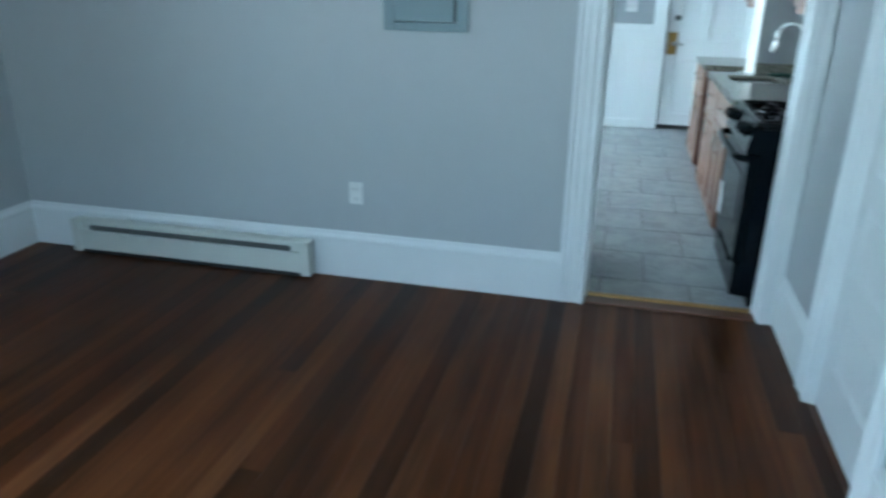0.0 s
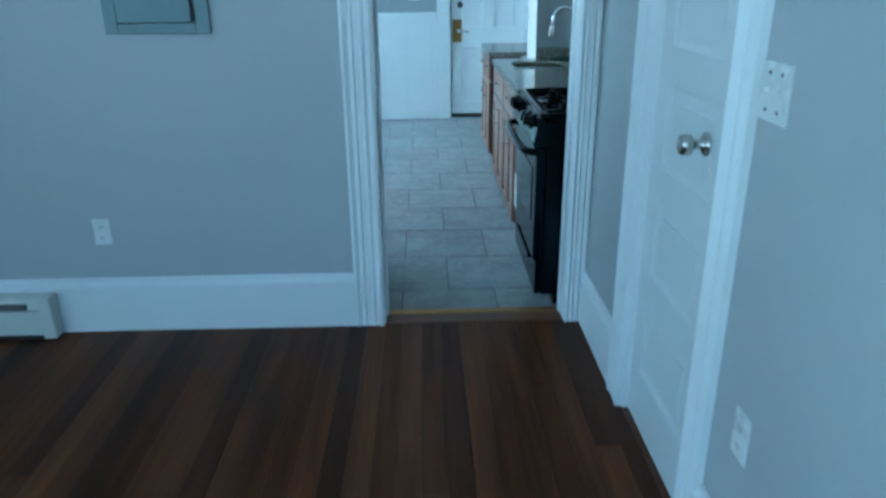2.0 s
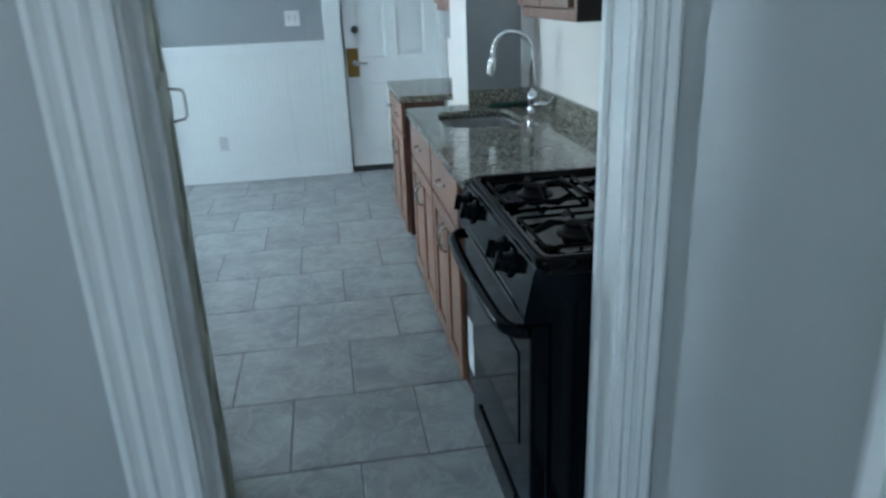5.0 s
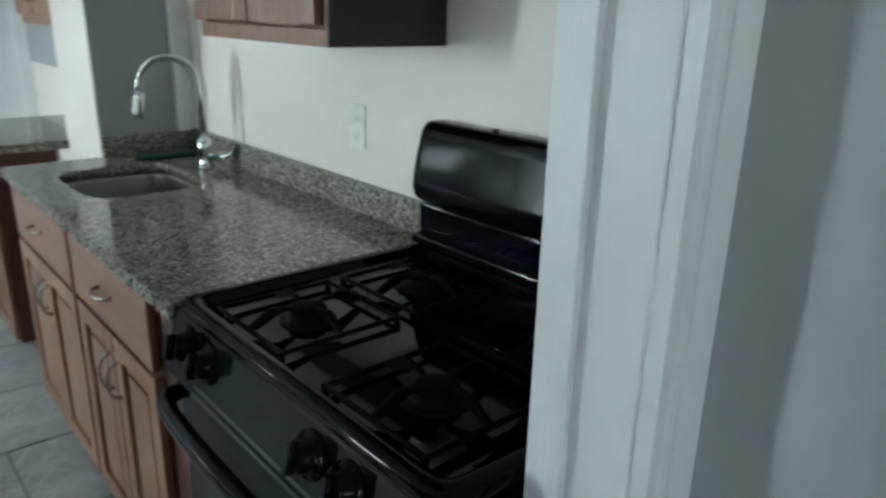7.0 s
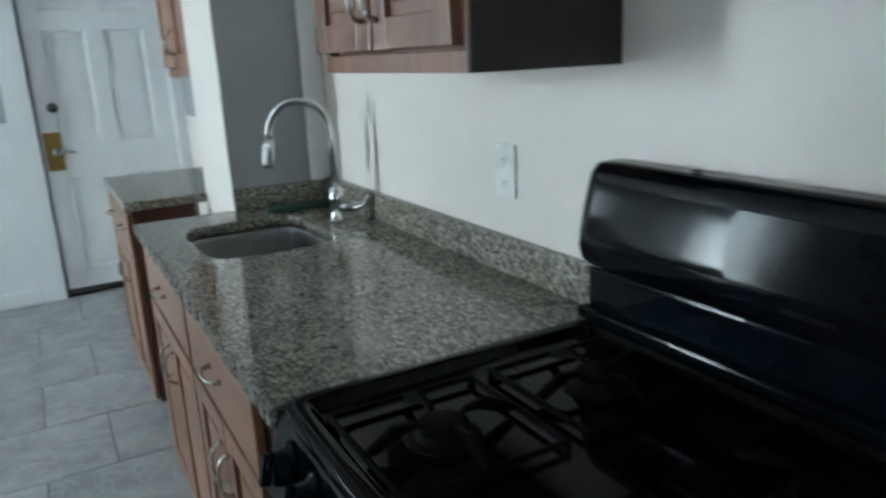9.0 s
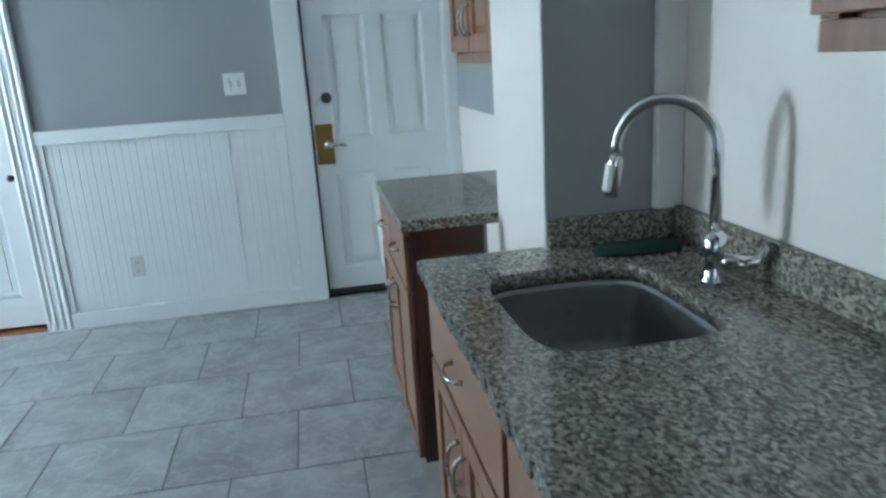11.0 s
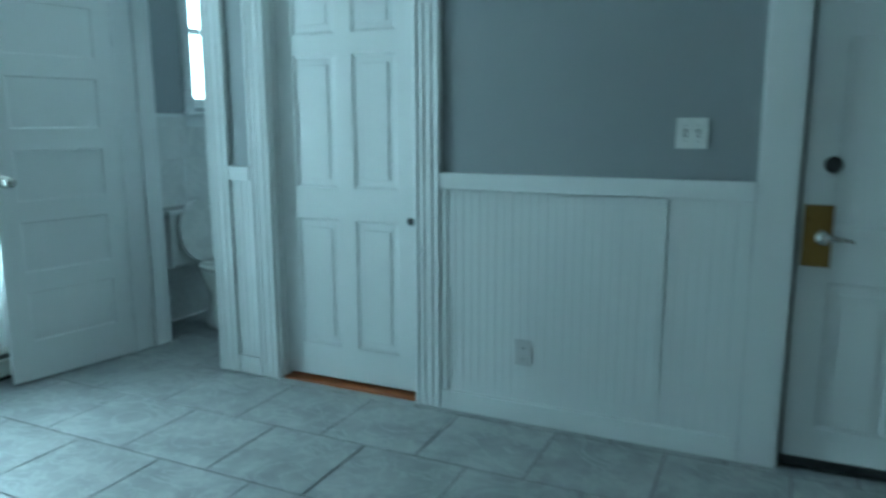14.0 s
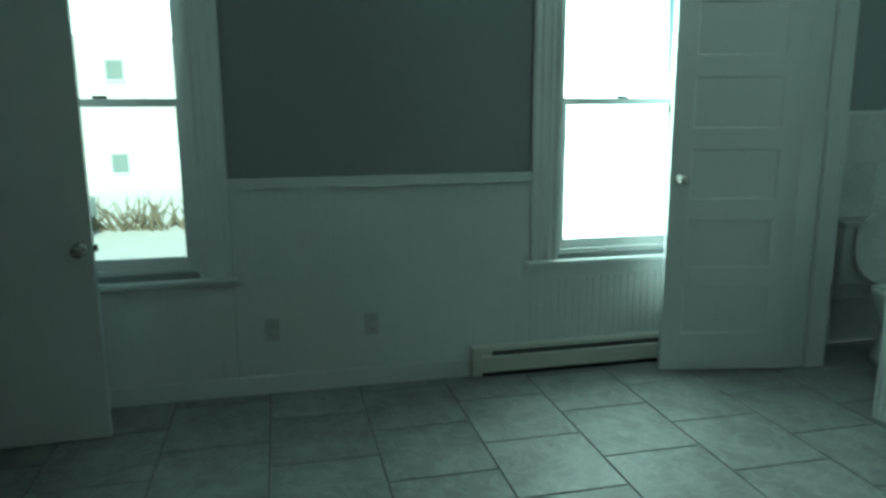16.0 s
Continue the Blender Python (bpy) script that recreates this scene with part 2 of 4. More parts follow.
HEATER = paint("cream_heater_enamel", (0.62, 0.62, 0.57), 0.35, 0.05, 50, 0.05)
PANEL_GREY = paint("grey_blue_panel_enamel", (0.20, 0.255, 0.275), 0.35, 0.05, 50, 0.05)
PORCELAIN = glossy("white_porcelain", (0.74, 0.74, 0.72), 0.12)
GREEN = paint("dark_green_cloth", (0.012, 0.05, 0.035), 0.9, 0.2, 300, 0.5)
STICKER = paint("white_paper", (0.75, 0.75, 0.75), 0.6)
GLASS = glass_mat()
SIDING = paint("white_siding", (0.85, 0.85, 0.83), 0.6)
HOUSE_PANE = glossy("grey_house_pane", (0.30, 0.36, 0.36), 0.2)
SNOW = paint("pale_ground", (0.80, 0.80, 0.79), 0.9, 0.15, 4)
HEDGE = paint("bare_hedge", (0.27, 0.235, 0.17), 0.9, 0.3, 20)
CAR_PAINT = glossy("pale_green_car_paint", (0.35, 0.45, 0.43), 0.2)
RUBBER = paint("black_rubber", (0.02, 0.02, 0.02), 0.7)


# ---------------------------------------------------------------- mesh helpers
def bx(bm, a, b, bevel=0.0):
    """A box from corner to corner, with bevelled edges where asked."""
    lo, hi = [min(p, q) for p, q in zip(a, b)], [max(p, q) for p, q in zip(a, b)]
    vs = [bm.verts.new((x, y, z)) for x in (lo[0], hi[0]) for y in (lo[1], hi[1]) for z in (lo[2], hi[2])]
    fs = [bm.faces.new([vs[i] for i in f]) for f in ((0, 1, 3, 2), (4, 6, 7, 5), (0, 4, 5, 1), (2, 3, 7, 6), (0, 2, 6, 4), (1, 5, 7, 3))]
    if bevel > 0:
        es = list({e for f in fs for e in f.edges})
        bmesh.ops.bevel(bm, geom=es, offset=bevel, segments=2, affect="EDGES", profile=0.6)
    return bm


def box(a, b, bevel=0.0):
    return bx(bmesh.new(), a, b, bevel)


def boxes(items, bevel=0.0):
    bm = bmesh.new()
    for a, b in items:
        bx(bm, a, b, bevel)
    return bm


def tube(bm, pts, r, n=12, caps=True):
    """A round bar along points; r may be one radius or one for each point."""
    pts = [Vector(p) for p in pts]
    rad = r if isinstance(r, (list, tuple)) else [r] * len(pts)
    rings, side = [], None
    for i, p in enumerate(pts):
        d = (pts[min(i + 1, len(pts) - 1)] - pts[max(i - 1, 0)]).normalized()
        if side is None:
            side = d.orthogonal().normalized()
        side = (side - d * side.dot(d)).normalized()
        up = d.cross(side)
        rings.append([bm.verts.new(p + rad[i] * (math.cos(a) * side + math.sin(a) * up)) for a in [2 * math.pi * k / n for k in range(n)]])
    for a, b in zip(rings, rings[1:]):
        for k in range(n):
            bm.faces.new((a[k], a[(k + 1) % n], b[(k + 1) % n], b[k])).smooth = True
    if caps:
        bm.faces.new(rings[0][::-1])
        bm.faces.new(rings[-1])
    return bm


def lathe(bm, base, axis, profile, n=24):
    """Turned shape: profile of (along the axis, radius)."""
    return tube_profile(bm, Vector(base), Vector(axis).normalized(), profile, n)


def tube_profile(bm, base, axis, profile, n):
    side = axis.orthogonal().normalized()
    up = axis.cross(side)
    rings = []
    for h, r in profile:
        rings.append([bm.verts.new(base + axis * h + max(r, 1e-4) * (math.cos(a) * side + math.sin(a) * up)) for a in [2 * math.pi * k / n for k in range(n)]])
    for a, b in zip(rings, rings[1:]):
        for k in range(n):
            bm.faces.new((a[k], a[(k + 1) % n], b[(k + 1) % n], b[k])).smooth = True
    bm.faces.new(rings[0][::-1])
    bm.faces.new(rings[-1])
    return bm


def loft(bm, rings, caps=True):
    vr = [[bm.verts.new(p) for p in ring] for ring in rings]
    n = len(vr[0])
    for a, b in zip(vr, vr[1:]):
        for k in range(n):
            bm.faces.new((a[k], a[(k + 1) % n], b[(k + 1) % n], b[k])).smooth = True
    if caps:
        bm.faces.new(vr[0][::-1])
        bm.faces.new(vr[-1])
    return bm


def oval(cx, cy, z, rx, ry, n=28, p=2.0):
    out = []
    for k in range(n):
        a = 2 * math.pi * k / n
        c, s = math.cos(a), math.sin(a)
        out.append((cx + rx * math.copysign(abs(c) ** (2 / p), c), cy + ry * math.copysign(abs(s) ** (2 / p), s), z))
    return out


def thing(name, at=(0, 0, 0), label="", category="", group="", kind="", turn=0.0):
    ob = new(name)
    ob.empty_display_size = 0.1
    ob.matrix_world = pose(*at, 0, 0, turn)
    return tagged(ob, label, category, group, kind)


def world_of(ob):
    m = ob.matrix_basis.copy()
    while ob.parent:
        ob = ob.parent
        m = ob.matrix_basis @ m
    return m


def mesh_of(name, bm, material):
    bmesh.ops.recalc_face_normals(bm, faces=bm.faces)
    me = bpy.data.meshes.new(name)
    bm.to_mesh(me)
    bm.free()
    me.materials.append(material)
    return me


def part(name, bm, material, parent, label="", local=False):
    """A bmesh in world (or the parent's own) coordinates as one mesh object under a thing or a part."""
    if not local:
        bm.transform(world_of(parent).inverted())
    ob = new(name, mesh_of(name, bm, material))
    ob.parent = parent
    return tagged(ob, label)


def solo(name, bm, material, label="", category="", kind="", group=""):
    return tagged(new(name, mesh_of(name, bm, material)), label, category, group, kind)


def wall_boxes(axis, face0, face1, lo, hi, top, holes, base=0.0):
    """Boxes of a wall between two planes of an axis, from lo to hi along the other, with holes (a, b, z0, z1)."""
    def cell(a, b, z0, z1):
        return ((face0, a, z0), (face1, b, z1)) if axis == "x" else ((a, face0, z0), (b, face1, z1))
    out, at = [], lo
    for a, b, z0, z1 in sorted(holes):
        if a > at:
            out.append(cell(at, a, base, top))
        if z0 > base:
            out.append(cell(a, b, base, z0))
        if z1 < top:
            out.append(cell(a, b, z1, top))
        at = b
    if hi > at:
        out.append(cell(at, hi, base, top))
    return boxes(out)


FLUTES = [(0.0, 0.0), (0.0, 0.021), (0.10, 0.026), (0.16, 0.021), (0.24, 0.016), (0.30, 0.021), (0.36, 0.024), (0.42, 0.018), (0.58, 0.018), (0.64, 0.024), (0.70, 0.021), (0.76, 0.016), (0.84, 0.023), (0.90, 0.028), (1.0, 0.024), (1.0, 0.0)]


def moulding(bm, p0, along, across, out, length, width, profile=FLUTES, depth=1.0):
    """A moulded board: its profile is drawn across and out from the wall, and runs along."""
    p0, along, across, out = Vector(p0), Vector(along), Vector(across), Vector(out)
    rings = [[bm.verts.new(p0 + along * l + across * (u * width) + out * (d * depth)) for u, d in profile] for l in (0, length)]
    n = len(profile)
    for k in range(n):
        bm.faces.new((rings[0][k], rings[0][(k + 1) % n], rings[1][(k + 1) % n], rings[1][k]))
    bm.faces.new(rings[0][::-1])
    bm.faces.new(rings[1])
    return bm


BASE_PROFILE = [(0.0, 0.0), (0.0, 0.018), (0.80, 0.018), (0.83, 0.024), (0.88, 0.022), (0.93, 0.012), (1.0, 0.008), (1.0, 0.0)]

# ---------------------------------------------------------------- large structure
TOP = 2.6
NORTH = 4.86      # kitchen face of the back wall
WEST = -3.2       # inner face of the outside wall
EAST = 1.385      # kitchen face of the counter wall
PART0, PART1 = -0.02, 0.095   # the wall between living room and kitchen

solo("floor_living_base", box((WEST, -5.0, -0.12), (0.95, PART0, -0.016)), GROUT, "dark gap under the floorboards", "floor", "structure")
floor_living = bpy.data.objects["floor_living_base"]
floor_living.name = "floor_1"
floor_kitchen = solo("floor_2", box((WEST, PART1, -0.12), (EAST, 6.6, -0.004)), GROUT, "dark grout bed of a grey tiled kitchen floor", "floor", "structure")
solo("ceiling", box((WEST - 0.18, -5.18, TOP), (1.56, 6.78, TOP + 0.12)), CEILING, "flat white painted ceiling", "ceiling", "structure")
solo("wall_living_north", wall_boxes("y", PART0, 0.05, WEST, 0.95, TOP, [(0.035, 0.879, 0, 2.07)]), WALL_LIVING, "pale grey painted wall with a doorway", "wall", "structure")
solo("wall_kitchen_south", wall_boxes("y", 0.05, PART1, WEST, 1.5, TOP, [(0.035, 0.879, 0, 2.07)]), WALL_GREY, "grey painted kitchen wall with a doorway", "wall", "structure")
solo("wall_living_east", wall_boxes("x", 0.95, 1.07, -5.18, 0.05, TOP, [(-1.357, -0.715, 0, 2.04)]), WALL_LIVING, "pale grey painted wall with a white door", "wall", "structure")
solo("wall_living_west", wall_boxes("x", WEST, WEST - 0.18, -5.18, PART0, TOP, [(-3.75, -2.85, 0.64, 2.22)]), WALL_LIVING, "pale grey painted outside wall", "wall", "structure")
solo("wall_living_south", wall_boxes("y", -5.0, -5.18, WEST, 0.95, TOP, [(-1.4, 0.2, 0.64, 2.22)]), WALL_LIVING, "pale grey painted wall with a wide window", "wall", "structure")
solo("floor_hall", box((0.951, -5.18, -0.12), (1.56, 0.05, -0.002)), SILL_WOOD, "dark stained hall floor behind the closed door", "floor", "structure")
solo("wall_hall_south", box((1.07, -5.18, 0), (1.5, -5.06, TOP)), WALL_LIVING, "plain end wall of the hall", "wall", "structure")
solo("wall_hall", box((1.5, -5.18, 0), (1.56, 0.05, TOP)), WALL_LIVING, "plain wall behind the closed door", "wall", "structure")
wall_west = solo("wall_kitchen_west", wall_boxes("x", WEST, WEST - 0.18, PART0, 6.78, TOP, [(1.05, 1.83, 0.64, 2.22), (3.65, 4.41, 0.64, 2.22), (5.74, 6.34, 1.424, 2.44)]), WALL_GREY, "grey painted wall with white beadboard wainscot", "wall", "structure")
wall_north = solo("wall_kitchen_north", wall_boxes("y", NORTH, NORTH + 0.13, WEST, EAST, TOP, [(-2.905, -2.235, 0, 2.07), (-1.85, -1.035, 0, 2.05), (0.515, 1.325, 0, 2.07)]), WALL_GREY, "grey painted wall with white beadboard wainscot", "wall", "structure")
solo("wall_kitchen_east", box((EAST, PART1, 0), (1.5, 6.6, TOP)), WALL_WHITE, "warm white painted wall behind the counter", "wall", "structure")
solo("wall_kitchen_east_upper", box((EAST - 0.004, 2.758, 1.08), (EAST - 0.0003, NORTH - 0.001, TOP - 0.001)), WALL_GREY, "grey paint above the white lower wall", "wall", "structure")
solo("wall_outer_north", box((WEST, 6.6, 0), (1.5, 6.78, TOP)), WALL_GREY, "plain outer wall", "wall", "structure")
solo("wall_bathroom_east", box((-1.93, NORTH + 0.13, 0), (-1.85, 6.6, TOP)), WALL_GREY, "grey painted bathroom wall", "wall", "structure")
solo("wall_closet", boxes([((WEST, 0.62, 0), (-2.80, 0.74, TOP)), ((-2.80, 0.62, 2.05), (-2.02, 0.74, TOP)), ((-2.02, 0.62, 0), (-1.8, 0.74, TOP)), ((-1.8, PART1, 0), (-1.72, 0.74, TOP))]), WALL_GREY, "grey painted closet wall with an open door", "wall", "structure")
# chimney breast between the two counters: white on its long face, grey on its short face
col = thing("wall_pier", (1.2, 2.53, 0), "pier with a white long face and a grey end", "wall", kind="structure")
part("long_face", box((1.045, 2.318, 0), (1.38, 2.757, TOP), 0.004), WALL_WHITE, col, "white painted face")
# the end's shade is put into its colour with the wall grey
part("end_face", box((1.047, 2.312, 0), (1.384, 2.3178, TOP)), WALL_GREY, col, "end coloured grey for its shade")
part("corner_trim", box((1.315, 2.285, 0.985), (1.384, 2.311, TOP), 0.004), TRIM, col, "white corner board")


def trim_piece(name, bm, label, material=TRIM):
    return solo(name, bm, material, label, "trim", "structure")


# doorway between the rooms: jambs, casings, threshold
trim_piece("trim_doorway_jamb", boxes([((0.035, PART0, 0), (0.052, PART1, 2.055)), ((0.862, PART0, 0), (0.879, PART1, 2.055)), ((0.035, PART0, 2.053), (0.879, PART1, 2.07)), ((0.052, 0.055, 0), (0.064, 0.075, 2.05)), ((0.850, 0.055, 0), (0.862, 0.075, 2.05))], 0.002), "white painted doorway jambs")
for x0, w in ((-0.082, 0.128), (0.866, 0.082)):
    trim_piece("trim_doorway_casing", moulding(bmesh.new(), (x0, PART0, 0), (0, 0, 1), (1, 0, 0), (0, -1, 0), 2.08, w), "white fluted door casing")
trim_piece("trim_doorway_head", moulding(bmesh.new(), (-0.082, PART0, 2.08), (1, 0, 0), (0, 0, 1), (0, -1, 0), 1.03, 0.12), "white fluted head casing")
for x0 in (-0.075, 0.866):
    trim_piece("trim_doorway_casing", moulding(bmesh.new(), (x0, PART1, 0), (0, 0, 1), (1, 0, 0), (0, 1, 0), 2.08, 0.115), "white fluted door casing on the kitchen side")
th = thing("threshold", (0.445, 0.05, 0), "worn wooden doorway threshold with a brass strip", "threshold", kind="structure")
part("board", box((0.052, PART0 - 0.004, -0.03), (0.862, 0.068, 0.006), 0.003), SILL_WOOD, th)
part("strip", box((0.052, 0.062, -0.02), (0.862, 0.099, 0.013), 0.004), THRESHOLD_BRASS, th, "worn brass edge strip")

# living room baseboards
def base_run(p0, along, out, length, h=0.255):
    return trim_piece("baseboard", moulding(bmesh.new(), p0, along, (0, 0, 1), out, length, h, BASE_PROFILE), "tall white moulded baseboard")


base_run((WEST, PART0, 0), (1, 0, 0), (0, -1, 0), -0.083 - WEST)
base_run((0.95, PART0 - 0.02, 0), (0, -1, 0), (-1, 0, 0), 0.557)
base_run((0.95, -1.462, 0), (0, -1, 0), (-1, 0, 0), 3.53)
base_run((WEST, PART0 - 0.02, 0), (0, -1, 0), (1, 0, 0), 4.95)
base_run((WEST, -5.0, 0), (1, 0, 0), (0, 1, 0), 4.15)

# casing of the door in the living room's side wall
for y0, w in ((-0.722, 0.125), (-1.462, 0.113)):
    trim_piece("trim_side_door_casing", moulding(bmesh.new(), (0.95, y0, 0), (0, 0, 1), (0, 1, 0), (-1, 0, 0), 2.05, w), "white fluted door casing")
trim_piece("trim_side_door_head", moulding(bmesh.new(), (0.95, -1.462, 2.05), (0, 1, 0), (0, 0, 1), (-1, 0, 0), 0.865, 0.12), "white fluted head casing")
trim_piece("trim_side_door_jamb", boxes([((0.95, -0.732, 0), (1.07, -0.715, 2.03)), ((0.95, -1.357, 0), (1.07, -1.340, 2.03)), ((0.95, -1.357, 2.026), (1.07, -0.715, 2.04)), ((1.006, -0.745, 0), (1.02, -0.732, 2.026)), ((1.006, -1.340, 0), (1.02, -1.327, 2.026))], 0.002), "white painted door jambs")


# ---------------------------------------------------------------- doors
def panel_door(name, m, w, h, panels, label, material=DOOR_PAINT, t=0.036, low=0.012, raised=True):
    """A panelled leaf from its hinge along x; panels are (x0, x1, z0, z1)."""
    ob = tagged(new(name), label, "door", kind="structure")
    ob.matrix_world = m
    bm = bmesh.new()
    xs = sorted({0.0, w, *[p[0] for p in panels], *[p[1] for p in panels]})
    zs = sorted({low, h, *[p[2] for p in panels], *[p[3] for p in panels]})
    for xa, xb in zip(xs, xs[1:]):
        run = None
        for za, zb in zip(zs, zs[1:]):
            inside = any(p[0] <= xa and xb <= p[1] and p[2] <= za and zb <= p[3] for p in panels)
            if inside:
                if run is not None:
                    bx(bm, (xa, -t / 2, run), (xb, t / 2, za))
                    run = None
            elif run is None:
                run = za
        if run is not None:
            bx(bm, (xa, -t / 2, run), (xb, t / 2, h))
    part("leaf", bm, material, ob, local=True)
    for x0, x1, z0, z1 in panels:
        deep = t / 4 if raised else t / 2 - 0.007
        pb = box((x0, -deep, z0), (x1, deep, z1))
        for s in (-1, 1):
            # sloped bead round the panel and a raised field
            i = 0.016 if raised else 0.007
            for (a, b) in (((x0, z0), (x1, z0)), ((x1, z0), (x1, z1)), ((x1, z1), (x0, z1)), ((x0, z1), (x0, z0))):
                cx, cz = (x0 + x1) / 2, (z0 + z1) / 2
                def inn(p):
                    return (p[0] + (i if p[0] < cx else -i), p[1] + (i if p[1] < cz else -i))
                ia, ib = inn(a), inn(b)
                v = [pb.verts.new((p[0], s * d, p[1])) for p, d in ((a, t / 2 - 0.003), (b, t / 2 - 0.003), (ib, deep), (ia, deep))]
                pb.faces.new(v)
            if raised and min(x1 - x0, z1 - z0) > 0.12:
                g = 0.045
                bx(pb, (x0 + g, s * t / 4, z0 + g), (x1 - g, s * (t / 4 + 0.005), z1 - g), 0.004)
        part("panel", pb, material, ob, local=True)
    return ob


def round_knob(door, x, z, side, material=NICKEL, t=0.036, r=0.027):
    k = part("knob", lathe(bmesh.new(), (x, side * t / 2, z), (0, side, 0), [(0, 0.031), (0.004, 0.031), (0.010, 0.024), (0.014, 0.012), (0.032, 0.011), (0.038, 0.020), (0.044, r), (0.062, r * 1.02), (0.070, r * 0.85), (0.073, 0.006)]), material, door, "round metal door knob", local=True)
    return k


def hinges(door, t=0.036, zs=(0.25, 1.0, 1.78)):
    for z in zs:
        part("hinge", tube(bmesh.new(), [(-0.004, t / 2, z - 0.045), (-0.004, t / 2, z + 0.045)], 0.006, 8), TRIM, door, "painted hinge barrel", local=True)


def five(w, h):
    s, gap, low = 0.105, 0.105, 0.215
    ph = (h - low - 0.11 - 4 * gap) / 5
    return [(s, w - s, low + i * (ph + gap), low + i * (ph + gap) + ph) for i in range(5)]


def six(w, rows):
    s, mid = 0.105, 0.095
    c = w / 2
    return [(a, b, z0, z1) for z0, z1 in rows for a, b in ((s, c - mid / 2), (c + mid / 2, w - s))]


# closed door in the living room's side wall
d = panel_door("door_1", pose(0.986, -0.734, 0, 0, 0, -90), 0.602, 2.02, five(0.602, 2.02), "closed white five-panel door with a steel knob")
round_knob(d, 0.432, 1.080, -1, NICKEL)
hinges(d, -0.036, (0.30, 1.72))
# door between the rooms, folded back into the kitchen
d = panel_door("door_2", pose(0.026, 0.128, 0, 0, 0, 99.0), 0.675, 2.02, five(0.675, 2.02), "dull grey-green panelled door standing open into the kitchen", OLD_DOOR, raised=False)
hinges(d)
hb = tube(bmesh.new(), [(0.60, -0.018, 1.165), (0.60, -0.05, 1.17), (0.60, -0.056, 1.18), (0.60, -0.056, 1.235), (0.60, -0.05, 1.245), (0.60, -0.018, 1.25)], 0.0036, 8)
part("pull_handle", hb, STEEL, d, "dull steel wire pull handle", local=True)
# bathroom door, standing open in front of the window
d = panel_door("door_3", pose(-2.882, 4.835, 0, 0, 0, -101.5), 0.665, 2.03, five(0.665, 2.03), "white five-panel bathroom door standing open beside the window", raised=False)
round_knob(d, 0.61, 1.045, 1, NICKEL)
round_knob(d, 0.61, 1.045, -1, NICKEL)
part("latch", box((0.665, -0.008, 1.035), (0.672, 0.008, 1.055), 0.002), NICKEL, d, local=True)
hinges(d)
for i in range(3):
    part("scuff", box((0.615 - 0.02 * i, 0.0181, 1.42 + 0.09 * i), (0.645 - 0.02 * i, 0.0188, 1.428 + 0.09 * i)), STICKER, d, "pale chipped paint", local=True)
# closet door in the back wall
d = panel_door("door_4", pose(-1.833, 4.925, 0, 0, 0, 0), 0.78, 2.03, six(0.78, [(0.20, 0.855), (1.01, 1.645), (1.74, 1.94)]), "closed white six-panel door above an orange wooden sill", low=0.03)
part("knob", lathe(bmesh.new(), (0.758, -0.018, 0.872), (0, -1, 0), [(0, 0.012), (0.012, 0.008), (0.02, 0.016), (0.034, 0.018), (0.04, 0.008)]), DARK_METAL, d, "small dark knob", local=True)
solo("threshold", box((-1.835, 4.862, -0.02), (-1.05, 4.99, 0.010), 0.003), ORANGE_WOOD, "orange varnished wooden sill under the closet door", "threshold", "structure")
# entry door in the back wall
d = panel_door("door_5", pose(0.540, 4.905, 0, 0, 0, 0), 0.768, 2.04, six(0.768, [(0.17, 0.745), (0.945, 1.62), (1.73, 1.93)]), "closed white six-panel entry door with a brass plate", low=0.03, t=0.042)
part("deadbolt", lathe(bmesh.new(), (0.092, -0.021, 1.175), (0, -1, 0), [(0, 0.030), (0.006, 0.030), (0.010, 0.022), (0.016, 0.020), (0.018, 0.004)]), DARK_METAL, d, "round dark steel deadbolt", local=True)
pl = part("lock_plate", box((0.010, -0.026, 0.80), (0.108, -0.021, 1.03), 0.003), BRASS, d, "tarnished brass wrap plate", local=True)
part("knob", lathe(bmesh.new(), (0.075, -0.026, 0.915), (0, -1, 0), [(0, 0.024), (0.006, 0.022), (0.012, 0.011), (0.034, 0.011), (0.042, 0.022), (0.06, 0.025), (0.068, 0.016), (0.07, 0.004)]), NICKEL, pl, "nickel lever knob", local=True)
part("lever", tube(bmesh.new(), [(0.075, -0.082, 0.915), (0.11, -0.086, 0.917), (0.15, -0.084, 0.912), (0.175, -0.078, 0.906)], [0.012, 0.010, 0.008, 0.006], 8), NICKEL, pl, "nickel door lever", local=True)
# a near-black strip fills the door's gap to paint its shade
part("gap", box((-0.0105, -0.018, 0.02), (-0.0005, 0.010, 2.04)), SLOT, d, "dark strip painting the shaded gap at the latch side", local=True)
part("sweep", box((0.0, -0.026, 0.012), (0.768, 0.021, 0.05), 0.003), DARK_METAL, d, "dark draught strip", local=True)
# door of the closet in the corner, open and parallel to the window wall
d = panel_door("door_6", pose(-2.815, 0.765, 0, 0, 0, 92.5), 0.69, 2.03, [], "plain flush grey-white door standing open near a window", DOOR_PAINT)
round_knob(d, 0.643, 0.845, -1, NICKEL)
part("latch", box((0.69, -0.010, 0.83), (0.707, 0.010, 0.86), 0.003), NICKEL, d, local=True)

# casings along the back wall
def north_casing(x0, w, z1=2.06, profile=FLUTES, depth=1.0):
    return trim_piece("trim_casing", moulding(bmesh.new(), (x0, NORTH, 0), (0, 0, 1), (1, 0, 0), (0, -1, 0), z1, w, profile, depth), "white fluted door casing")


